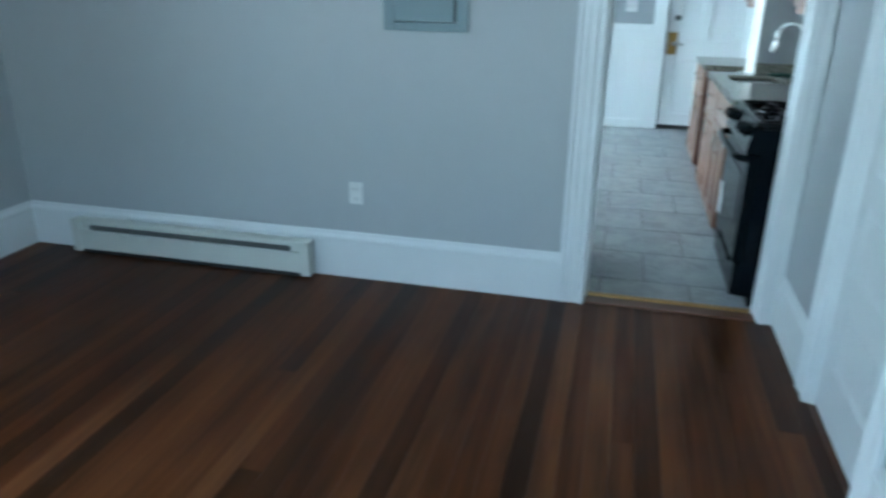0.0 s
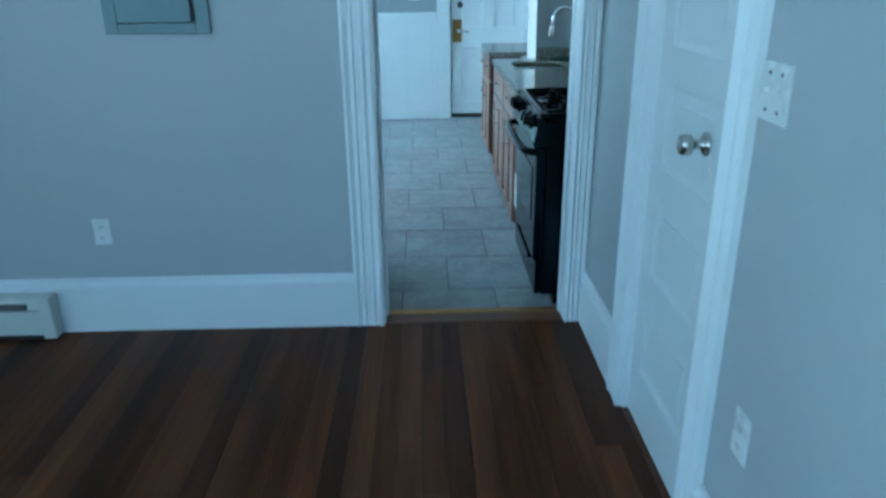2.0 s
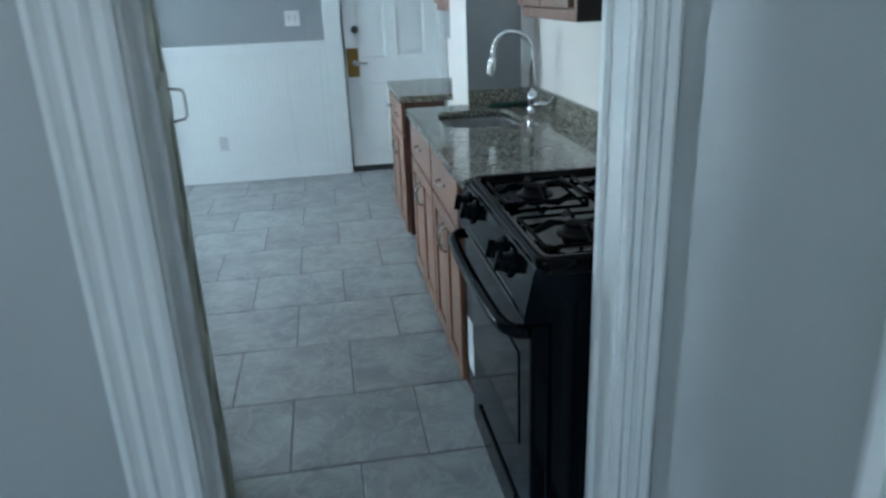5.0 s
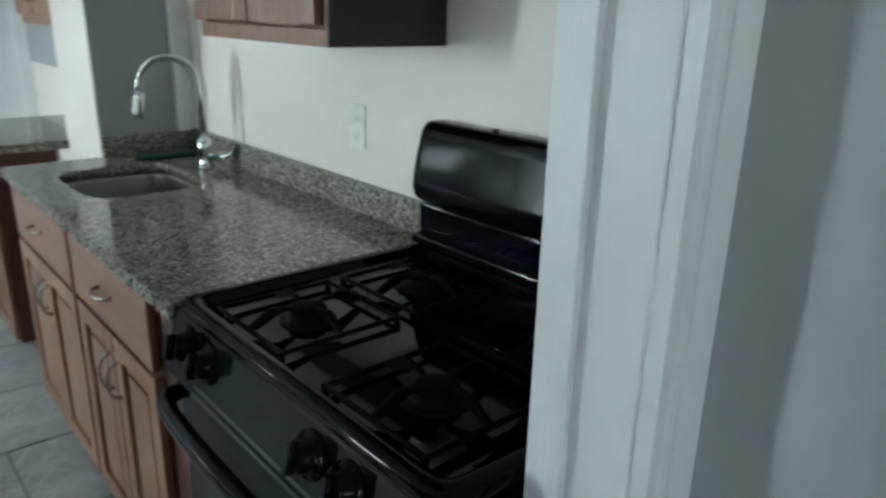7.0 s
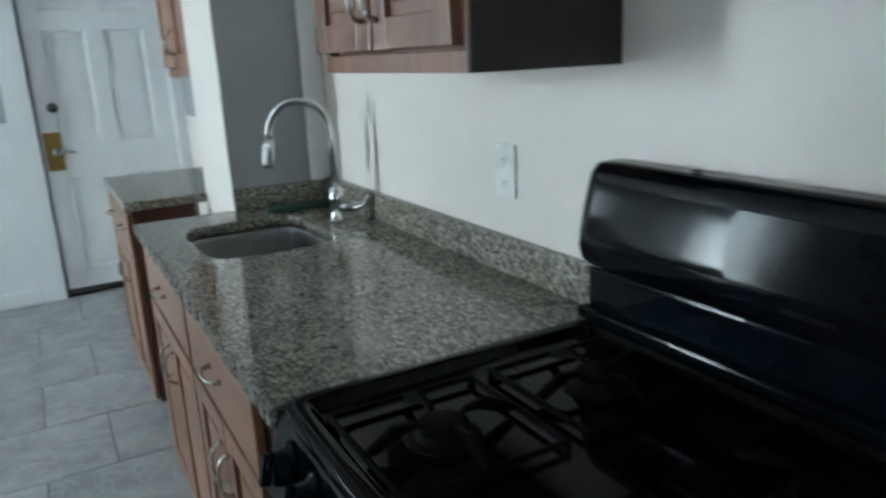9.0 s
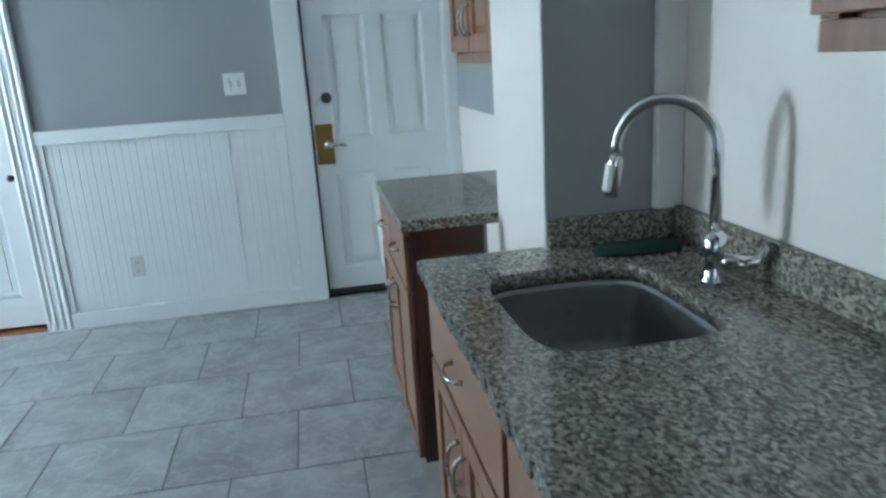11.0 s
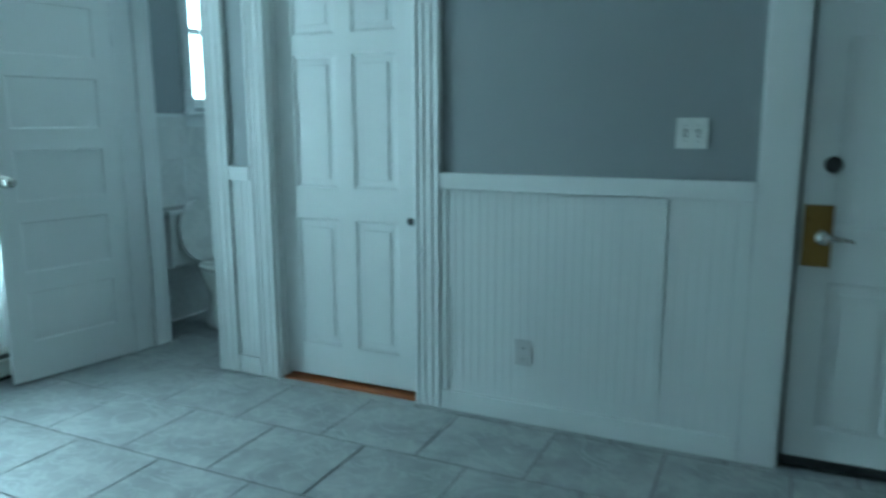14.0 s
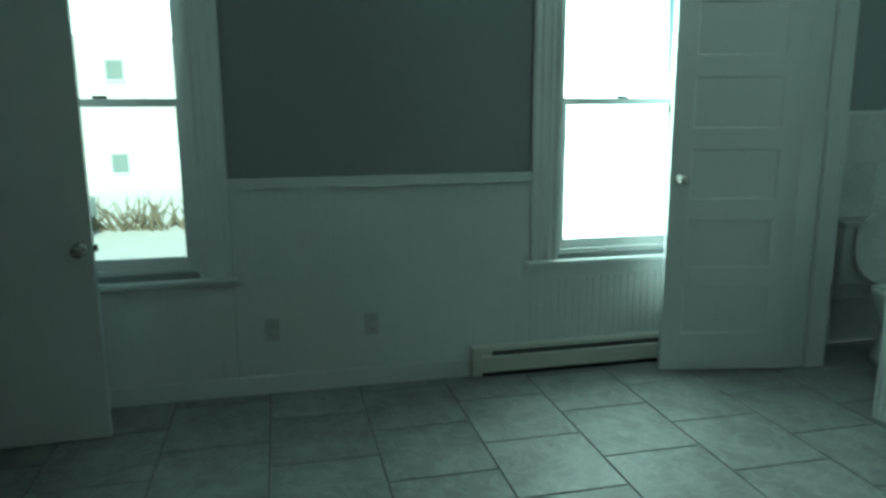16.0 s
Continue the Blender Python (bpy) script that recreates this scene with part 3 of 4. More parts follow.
FLAT = [(0.0, 0.0), (0.0, 0.016), (0.02, 0.019), (0.98, 0.019), (1.0, 0.016), (1.0, 0.0)]
north_casing(-3.02, 0.125)
north_casing(-2.245, 0.135)
north_casing(-1.975, 0.128)
north_casing(-1.04, 0.132)
north_casing(0.385, 0.137, 2.06, FLAT)
north_casing(1.318, 0.065, 2.06, FLAT)
for x0, L in ((-3.02, 0.91), (-1.975, 1.067), (0.385, 0.998)):
    trim_piece("trim_head_casing", moulding(bmesh.new(), (x0, NORTH, 2.062), (1, 0, 0), (0, 0, 1), (0, -1, 0), L, 0.12), "white head casing")
for a, b in ((-2.905, -2.235), (-1.85, -1.035), (0.515, 1.325)):
    for p, q in (((a, NORTH, 0), (a + 0.014, NORTH + 0.13, 2.04)), ((b - 0.014, NORTH, 0), (b, NORTH + 0.13, 2.04)), ((a, NORTH, 2.04), (b, NORTH + 0.13, 2.05))):
        trim_piece("trim_jamb", box(p, q, 0.001), "white painted door jamb")


# ---------------------------------------------------------------- windows
def sash_window(name, y0, y1, z0, z1, label, casing=0.15, stool=True, x=WEST, lights=True):
    ob = thing(name, (x - 0.09, (y0 + y1) / 2, z0), label, "window", kind="structure")
    part("window_frame", boxes([((x - 0.16, y0, z0), (x, y0 + 0.022, z1)), ((x - 0.16, y1 - 0.022, z0), (x, y1, z1)), ((x - 0.16, y0 + 0.022, z1 - 0.022), (x, y1 - 0.022, z1)), ((x - 0.17, y0 + 0.022, z0), (x - 0.02, y1 - 0.022, z0 + 0.02))], 0.002), TRIM, ob)
    mid = (z0 + z1) / 2 + 0.01
    for nm, xs, za, zb in (("upper_sash", x - 0.115, mid - 0.018, z1 - 0.023), ("lower_sash", x - 0.075, z0 + 0.021, mid + 0.018)):
        a, b, r = y0 + 0.024, y1 - 0.024, 0.040
        s = part(nm, boxes([((xs - 0.016, a, za), (xs + 0.016, a + r, zb)), ((xs - 0.016, b - r, za), (xs + 0.016, b, zb)), ((xs - 0.016, a + r, za), (xs + 0.016, b - r, za + (0.045 if nm == "lower_sash" else 0.034))), ((xs - 0.016, a + r, zb - 0.034), (xs + 0.016, b - r, zb))], 0.003), TRIM, ob)
        p = part("pane", box((xs - 0.003, a + r - 0.004, za + 0.03), (xs + 0.003, b - r + 0.004, zb - 0.03)), GLASS, s, "clear window glass")
        p.visible_shadow = False
        if nm == "lower_sash":
            part("sash_lock", box((xs - 0.01, (a + b) / 2 - 0.03, zb), (xs + 0.016, (a + b) / 2 + 0.03, zb + 0.014), 0.004), DARK_METAL, s)
    c = casing
    for side, (p, w) in enumerate(((y0 - c, c), (y1, c))):
        part("casing", moulding(bmesh.new(), (x, p, z0 - 0.03), (0, 0, 1), (0, 1, 0), (1, 0, 0), z1 - z0 + 0.04, w), TRIM, ob, "white fluted casing")
    part("head_casing", moulding(bmesh.new(), (x, y0 - c, z1 + 0.01), (0, 1, 0), (0, 0, 1), (1, 0, 0), y1 - y0 + 2 * c, 0.12), TRIM, ob)
    if stool:
        part("window_sill", box((x - 0.06, y0 - c - 0.03, z0 - 0.055), (x + 0.055, y1 + c + 0.03, z0 - 0.029), 0.006), TRIM, ob, "projecting white sill board")
        part("apron", box((x, y0 - c, z0 - 0.125), (x + 0.016, y1 + c, z0 - 0.056), 0.004), TRIM, ob)
    return ob


sash_window("window_1", 1.05, 1.83, 0.64, 2.22, "white double-hung window with a bright view")
sash_window("window_2", 3.65, 4.41, 0.64, 2.22, "white double-hung window behind an open door")
sash_window("window_3", 5.74, 6.34, 1.424, 2.44, "small white bathroom window", 0.07)
sash_window("window_4", -3.75, -2.85, 0.64, 2.22, "white double-hung living room window")
w5 = thing("window_5", (-0.6, -5.09, 0.64), "wide white living room window", "window", kind="structure")
part("window_frame", boxes([((-1.4, -5.17, 0.64), (-1.36, -5.0, 2.22)), ((0.16, -5.17, 0.64), (0.2, -5.0, 2.22)), ((-0.62, -5.17, 0.64), (-0.58, -5.0, 2.22)), ((-1.36, -5.17, 0.64), (-0.62, -5.0, 0.68)), ((-0.58, -5.17, 0.64), (0.16, -5.0, 0.68)), ((-1.36, -5.17, 2.18), (-0.62, -5.0, 2.22)), ((-0.58, -5.17, 2.18), (0.16, -5.0, 2.22))], 0.002), TRIM, w5)

# ---------------------------------------------------------------- kitchen wainscot
for a, b in ((-0.907, 0.384), (-2.108, -1.977)):
    trim_piece("trim_wainscot_rail", box((a, NORTH - 0.026, 1.035), (b, NORTH, 1.108), 0.004), "white wainscot cap rail")
    trim_piece("baseboard", box((a, NORTH - 0.022, 0), (b, NORTH, 0.095), 0.004), "low white wainscot base")
for a, b, d in ((0.330, 0.384, 0.02), (0.055, 0.073, 0.014), (-0.907, -0.875, 0.018)):
    trim_piece("trim_wainscot_stile", box((a, NORTH - d, 0.096), (b, NORTH, 1.034), 0.003), "white wainscot stile")
for a, b in ((0.745, 0.898), (1.982, 3.498), (4.562, 4.858)):
    trim_piece("trim_wainscot_rail", box((WEST, a, 1.035), (WEST + 0.026, b, 1.085), 0.004), "white wainscot cap rail")
trim_piece("baseboard", box((WEST, 0.745, 0), (WEST + 0.022, 3.165, 0.095), 0.004), "low white wainscot base")


# ---------------------------------------------------------------- wall fittings, built facing -y and set on the walls
def outlet_thing(name="wall_outlet", label="white duplex wall outlet", w=0.072, h=0.116, kind_of="outlet", plate=PLASTIC):
    ob = thing(name, (0, 0, 0), label, "outlet" if kind_of == "outlet" else "light switch")
    part("plate", box((-w / 2, -0.006, -h / 2), (w / 2, 0.0, h / 2), 0.0025), plate, ob, local=True)
    if kind_of == "outlet":
        for z in (-0.024, 0.024):
            r = part("receptacle", loft(bmesh.new(), [[(x, yy, z + zz) for x, zz, _ in oval(0, 0, 0, 0.0165, 0.014, 20, 3.0)] for yy in (-0.006, -0.008)]), plate, ob, local=True)
            part("slots", boxes([((-0.0075, -0.0086, z - 0.004), (-0.0055, -0.0081, z + 0.005)), ((0.0055, -0.0086, z - 0.004), (0.0075, -0.0081, z + 0.005)), ((-0.002, -0.0086, z - 0.010), (0.002, -0.0081, z - 0.007))]), SLOT, r, local=True)
    elif kind_of == "switch":
        for x in (-0.023, 0.023):
            part("toggle_slot", box((x - 0.0075, -0.0066, -0.015), (x + 0.0075, -0.0055, 0.015)), SLOT, ob, local=True)
            part("toggle", boxes([((x - 0.005, -0.007, -0.012), (x + 0.005, -0.006, 0.012)), ((x - 0.0035, -0.018, 0.0), (x + 0.0035, -0.007, 0.009))], 0.001), PLASTIC, ob, local=True)
            for z in (-0.03, 0.03):
                part("screw", lathe(bmesh.new(), (x, -0.006, z), (0, -1, 0), [(0, 0.003), (0.001, 0.0028)], 10), NICKEL, ob, local=True)
    else:
        for x in (-0.026, 0.026):
            part("toggle", boxes([((x - 0.005, -0.007, -0.012), (x + 0.005, -0.006, 0.012)), ((x - 0.0035, -0.017, 0.0), (x + 0.0035, -0.007, 0.009))], 0.001), PLASTIC, ob, local=True)
            for z in (-0.037, 0.037):
                part("screw", lathe(bmesh.new(), (x, -0.006, z), (0, -1, 0), [(0, 0.0045), (0.0015, 0.004)], 10), DARK_METAL, ob, local=True)
    return ob


o = outlet_thing()
o.matrix_world = pose(-1.15, PART0, 0.47)
for m in (pose(0.95, -1.62, 0.515, 0, 0, -90), pose(EAST, 1.215, 1.135, 0, 0, -90)):
    copy_thing(o, m)
o = outlet_thing("wall_outlet", "dull grey duplex outlet on white beadboard", plate=GREY_PLATE)
o.matrix_world = pose(-0.51, NORTH - 0.011, 0.325)
for m in (pose(WEST + 0.011, 2.646, 0.328, 0, 0, 90), pose(WEST + 0.011, 2.152, 0.332, 0, 0, 90)):
    copy_thing(o, m)
s = outlet_thing("light_switch", "white double toggle switch plate on grey wall", 0.116, 0.116, "switch")
s.matrix_world = pose(0.145, NORTH, 1.285)
s = outlet_thing("light_switch", "wide white switch plate with dark screws", 0.122, 0.118, "plate")
s.matrix_world = pose(0.95, -1.529, 1.268, 0, 0, -90)


def heater(at, turn, L, label, h=0.165, d=0.062):
    """Electric baseboard heater built along x with its back on y = 0, facing -y."""
    ob = thing("baseboard_heater", at, label, "heater", turn=turn)
    prof = [(0.0, 0.02), (-d + 0.012, 0.02), (-d, 0.03), (-d, h * 0.66), (-d + 0.006, h * 0.69), (-d + 0.024, h * 0.69), (-d + 0.024, h * 0.84), (-d + 0.010, h * 0.86), (-d + 0.014, h - 0.006), (-d + 0.03, h), (0.0, h)]
    e = 0.055
    bm = bmesh.new()
    rings = [[bm.verts.new((x, y, z)) for y, z in prof] for x in (e, L - e)]
    n = len(prof)
    for k in range(n):
        bm.faces.new((rings[0][k], rings[0][(k + 1) % n], rings[1][(k + 1) % n], rings[1][k]))
    bm.faces.new(rings[0][::-1]), bm.faces.new(rings[1])
    part("cover", bm, HEATER, ob, local=True)
    part("grille", box((e + 0.06, -d + 0.012, h * 0.695), (L - e - 0.06, -d + 0.0235, h * 0.835)), VENT, ob, "grey outlet slot", local=True)
    for a, b in ((0, e), (L - e, L)):
        part("end_cap", box((a, -d - 0.003, 0.008), (b, 0, h + 0.003), 0.006), HEATER, ob, local=True)
    part("lip", box((e, -d + 0.004, 0.004), (L - e, -0.004, 0.0195)), SLOT, ob, "dark air inlet", local=True)
    return ob


heater((-2.86, PART0 - 0.026, 0), 0, 1.47, "cream electric baseboard heater on the living room wall", 0.20, 0.07)
heater((WEST, 3.17, 0), 90, 1.55, "cream electric baseboard heater under the window")

# breaker panel
p = thing("breaker_panel", (-0.78, PART0, 1.29), "grey metal breaker panel set in the wall", "electrical panel")
part("frame", boxes([((-0.98, -0.046, 1.285), (-0.93, PART0, 1.95)), ((-0.63, -0.046, 1.285), (-0.578, PART0, 1.95)), ((-0.93, -0.046, 1.285), (-0.63, PART0, 1.325)), ((-0.93, -0.046, 1.91), (-0.63, PART0, 1.95))], 0.004), PANEL_GREY, p)
pd = part("door", box((-0.927, -0.052, 1.328), (-0.645, PART0, 1.907), 0.004), PANEL_GREY, p)
part("latch", box((-0.675, -0.060, 1.60), (-0.648, -0.052, 1.67), 0.003), SLOT, pd, "black latch")
# shadow line beside the panel door, painted as a near-black strip
part("gap", box((-0.644, -0.030, 1.33), (-0.631, -0.022, 1.905)), SLOT, p)

# deep fluted jamb inside the bathroom doorway
trim_piece("trim_bathroom_jamb", moulding(bmesh.new(), (-2.891, 4.995, 0), (0, 0, 1), (0, 1, 0), (1, 0, 0), 2.04, 0.11), "white fluted deep jamb of the bathroom doorway")


# ---------------------------------------------------------------- kitchen units
def arch_pull(parent, c, along, out, L=0.096, rise=0.028):
    c, along, out = Vector(c), Vector(along), Vector(out)
    pts = [c - along * L / 2]
    for k in range(9):
        a = math.pi * k / 8
        pts.append(c - along * (L / 2) * math.cos(a) * 0.94 + out * (rise * (0.35 + 0.65 * math.sin(a))))
    pts.append(c + along * L / 2)
    bm = tube(bmesh.new(), pts, [0.0065, 0.005] + [0.0045] * 7 + [0.005, 0.0065][:2], 8)
    return part("handle", bm, NICKEL, parent, "brushed nickel arched pull")


def shaker(parent, name, xf, y0, y1, z0, z1, material=CHERRY, out=-1):
    """A framed door with a recessed, slightly raised panel, facing -x; xf is the plane it lies on."""
    r, t = 0.055, 0.019
    o = part(name, boxes([((xf, y0, z0), (xf - t, y0 + r, z1)), ((xf, y1 - r, z0), (xf - t, y1, z1)), ((xf, y0 + r, z0), (xf - t, y1 - r, z0 + r)), ((xf, y0 + r, z1 - r), (xf - t, y1 - r, z1))], 0.003), material, parent)
    if y1 - y0 > 2 * r + 0.03:
        bm = box((xf, y0 + r, z0 + r), (xf - t * 0.4, y1 - r, z1 - r))
        bx(bm, (xf - t * 0.4, y0 + r + 0.022, z0 + r + 0.022), (xf - t * 0.75, y1 - r - 0.022, z1 - r - 0.022), 0.004)
        part("panel", bm, material, o)
    return o


def base_cabinet(y0, y1, label, xf=0.765, back=1.375, drawers=1, side_mat=CHERRY, far_toe=0.10):
    ob = thing("base_cabinet", ((xf + back) / 2, (y0 + y1) / 2, 0), label, "cabinet", "base cabinets")
    for a in (y0, y1 - 0.016):
        part("side_panel", box((xf + 0.018, a, far_toe), (back, a + 0.016, 0.874), 0.001), side_mat, ob)
    part("bottom_panel", box((xf + 0.018, y0 + 0.016, far_toe), (back, y1 - 0.016, far_toe + 0.018)), side_mat, ob)
    part("back_panel", box((back - 0.012, y0 + 0.016, far_toe + 0.018), (back, y1 - 0.016, 0.874)), side_mat, ob)
    zd = 0.700
    # frame and backing sheet are dark to paint shade between the fronts
    part("face_frame", boxes([((xf, y0, far_toe), (xf + 0.018, y0 + 0.03, 0.874)), ((xf, y1 - 0.03, far_toe), (xf + 0.018, y1, 0.874)), ((xf, y0 + 0.03, 0.845), (xf + 0.018, y1 - 0.03, 0.874)), ((xf, y0 + 0.03, zd - 0.025), (xf + 0.018, y1 - 0.03, zd)), ((xf, y0 + 0.03, far_toe), (xf + 0.018, y1 - 0.03, far_toe + 0.03)), ((xf + 0.016, y0 + 0.03, far_toe + 0.03), (xf + 0.018, y1 - 0.03, 0.845))]), CHERRY_DARK, ob, "face frame coloured dark for the shade in the gaps")
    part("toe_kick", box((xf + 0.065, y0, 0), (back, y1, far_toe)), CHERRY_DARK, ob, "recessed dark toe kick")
    n = drawers
    w = (y1 - y0 - 0.02) / n
    for i in range(n):
        a, b = y0 + 0.010 + i * w + 0.005, y0 + 0.010 + (i + 1) * w - 0.005
        f = part("drawer_front", box((xf - 0.0005, a, zd - 0.006), (xf - 0.0195, b, 0.862), 0.004), CHERRY_FLAT, ob)
        arch_pull(f, (xf - 0.0195, (a + b) / 2, 0.785), (0, 1, 0), (-1, 0, 0))
    mid = (y0 + y1) / 2
    for a, b, hy in ((y0 + 0.012, mid - 0.003, mid - 0.030), (mid + 0.003, y1 - 0.012, mid + 0.030)):
        f = shaker(ob, "door", xf - 0.0005, a, b, far_toe + 0.012, zd - 0.019)
        arch_pull(f, (xf - 0.0195, hy, zd - 0.13), (0, 0, 1), (-1, 0, 0))
    return ob


SEAM = 1.63
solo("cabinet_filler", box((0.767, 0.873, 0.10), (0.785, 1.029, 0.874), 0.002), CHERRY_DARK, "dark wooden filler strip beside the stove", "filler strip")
base_cabinet(1.03, SEAM - 0.001, "reddish wooden base cabinet with drawer beside the stove")
base_cabinet(SEAM + 0.001, 2.300, "reddish wooden sink base cabinet under the granite")
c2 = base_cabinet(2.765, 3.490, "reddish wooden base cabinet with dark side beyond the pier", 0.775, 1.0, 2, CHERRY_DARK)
solo("filler_panel", box((1.001, 2.80, 0), (1.02, 3.49, 0.874), 0.002), WALL_WHITE, "white filler panel behind the small cabinet", "panel")


def worktop():
    """Granite slab with a rounded sink cut-out and an upstand along the walls."""
    ob = thing("worktop", (1.06, 1.62, 0.875), "polished speckled granite worktop with upstand", "worktop")
    x0, x1, y0, y1, z0, z1 = 0.738, EAST - 0.001, 0.875, 2.330, 0.876, 0.911
    bm = bmesh.new()
    hole = oval(1.015, 1.93, 0, 0.178, 0.222, 40, 4.5)
    ring = []
    for hx, hy, _ in hole:
        dx, dy = hx - 1.015, hy - 1.93
        k = min((x1 - 1.015) / dx if dx > 1e-6 else ((x0 - 1.015) / dx if dx < -1e-6 else 1e9), (2.30 - 1.93) / dy if dy > 1e-6 else ((1.55 - 1.93) / dy if dy < -1e-6 else 1e9))
        ring.append((1.015 + dx * k, 1.93 + dy * k))
    # snap the ring's nearest points to the rectangle's corners
    for cx in (x0, x1):
        for cy in (1.55, 2.30):
            i = min(range(len(ring)), key=lambda q: (ring[q][0] - cx) ** 2 + (ring[q][1] - cy) ** 2)
            ring[i] = (cx, cy)
    n = len(hole)
    ht, hb = [bm.verts.new((p[0], p[1], z1)) for p in hole], [bm.verts.new((p[0], p[1], z0)) for p in hole]
    rt, rb = [bm.verts.new((p[0], p[1], z1)) for p in ring], [bm.verts.new((p[0], p[1], z0)) for p in ring]
    for k in range(n):
        j = (k + 1) % n
        bm.faces.new((ht[k], ht[j], rt[j], rt[k]))
        bm.faces.new((hb[k], rb[k], rb[j], hb[j]))
        bm.faces.new((ht[k], hb[k], hb[j], ht[j])).smooth = True
        bm.faces.new((rt[k], rt[j], rb[j], rb[k]))
    bx(bm, (x0, y0, z0), (x1, 1.55, z1))
    bx(bm, (x0, 2.30, z0), (1.044, y1, z1))
    bx(bm, (1.044, 2.30, z0), (x1, 2.311, z1))
    part("slab", bm, GRANITE, ob)
    # rough chiselled front edge
    eb = bmesh.new()
    rnd = random.Random(5)
    for a in range(58):
        ya, yb = y0 + (y1 - y0) * a / 58, y0 + (y1 - y0) * (a + 1) / 58
        dx = 0.003 + 0.004 * rnd.random()
        bx(eb, (x0 - dx, ya, z0 + 0.001 + 0.003 * rnd.random()), (x0, yb, z1 - 0.001 - 0.002 * rnd.random()))
    part("front_edge", eb, GRANITE, ob, "roughly broken stone edge")
    part("upstand", box((EAST - 0.022, 0.880, z1), (EAST - 0.001, 2.284, 0.992), 0.002), GRANITE, ob, "granite upstand")
    part("end_upstand", box((1.047, 2.290, z1), (EAST - 0.023, 2.311, 0.984), 0.002), GRANITE, ob, "granite upstand")
    return ob


worktop()
w2 = thing("worktop", (1.0, 3.12, 0.875), "small polished granite worktop beyond the pier", "worktop")
part("slab", boxes([((0.750, 2.758, 0.876), (1.383, 3.512, 0.911))], 0.003), GRANITE, w2)

# sink and faucet
sk = thing("sink", (1.015, 1.93, 0.68), "undermounted stainless steel kitchen sink", "sink")
rings = [oval(1.015, 1.93, z, rx, ry, 40, 4.5) for z, rx, ry in ((0.8755, 0.198, 0.242), (0.8755, 0.181, 0.225), (0.86, 0.179, 0.223), (0.74, 0.171, 0.215), (0.70, 0.158, 0.200), (0.69, 0.12, 0.16), (0.688, 0.03, 0.03))]
part("bowl", loft(bmesh.new(), rings, caps=False), STEEL, sk)
part("drain", lathe(bmesh.new(), (1.015, 1.93, 0.6885), (0, 0, 1), [(0, 0.045), (0.003, 0.043), (0.004, 0.03), (0.002, 0.01)]), CHROME, sk)
fc = thing("faucet", (1.268, 1.950, 0.911), "chrome gooseneck kitchen faucet with pull-down spout", "faucet")
bm = lathe(bmesh.new(), (1.268, 1.950, 0.911), (0, 0, 1), [(0, 0.026), (0.006, 0.026), (0.012, 0.021), (0.05, 0.020), (0.055, 0.022), (0.095, 0.022), (0.10, 0.016), (0.105, 0.0125)])
part("base", bm, CHROME, fc)
ddx, ddy = -0.150, 0.125
arc = [(1.268, 1.950, 1.01), (1.268, 1.950, 1.15)]
for k in range(1, 17):
    a = math.pi * 1.04 * k / 16
    f = (1 - math.cos(a)) / 2
    arc.append((1.268 + ddx * f, 1.950 + ddy * f, 1.172 + 0.098 * math.sin(a)))
part("neck", tube(bmesh.new(), arc, 0.0115, 14), CHROME, fc)
e0, e1 = Vector(arc[-1]), Vector(arc[-1]) + Vector((-0.010, 0.008, -0.085))
part("spray_head", tube(bmesh.new(), [e0, e0.lerp(e1, 0.15), e0.lerp(e1, 0.9), e1], [0.013, 0.016, 0.017, 0.014], 14), CHROME, fc)
# white sleeve that paints the window's bright reflection onto the chrome
part("label", tube(bmesh.new(), [e0.lerp(e1, 0.2) + Vector((-0.004, 0.0, 0)), e0.lerp(e1, 0.85) + Vector((-0.004, 0.0, 0))], 0.0155, 12, False), PLASTIC, fc, "white sleeve painting a window reflection on the spray head")
part("lever", tube(bmesh.new(), [(1.275, 1.944, 0.955), (1.315, 1.925, 0.950), (1.340, 1.912, 0.956), (1.352, 1.900, 0.985)], [0.017, 0.016, 0.011, 0.006], 12), CHROME, fc)
ck = bmesh.new()
loft(ck, [oval(1.235, 2.215, z, rx, ry, 24, 3) for z, rx, ry in ((0.912, 0.105, 0.045), (0.918, 0.108, 0.048), (0.926, 0.095, 0.038), (0.929, 0.05, 0.02))])
solo("dish_cloth", ck, GREEN, "dark green folded dish cloth lying by the sink", "cloth")


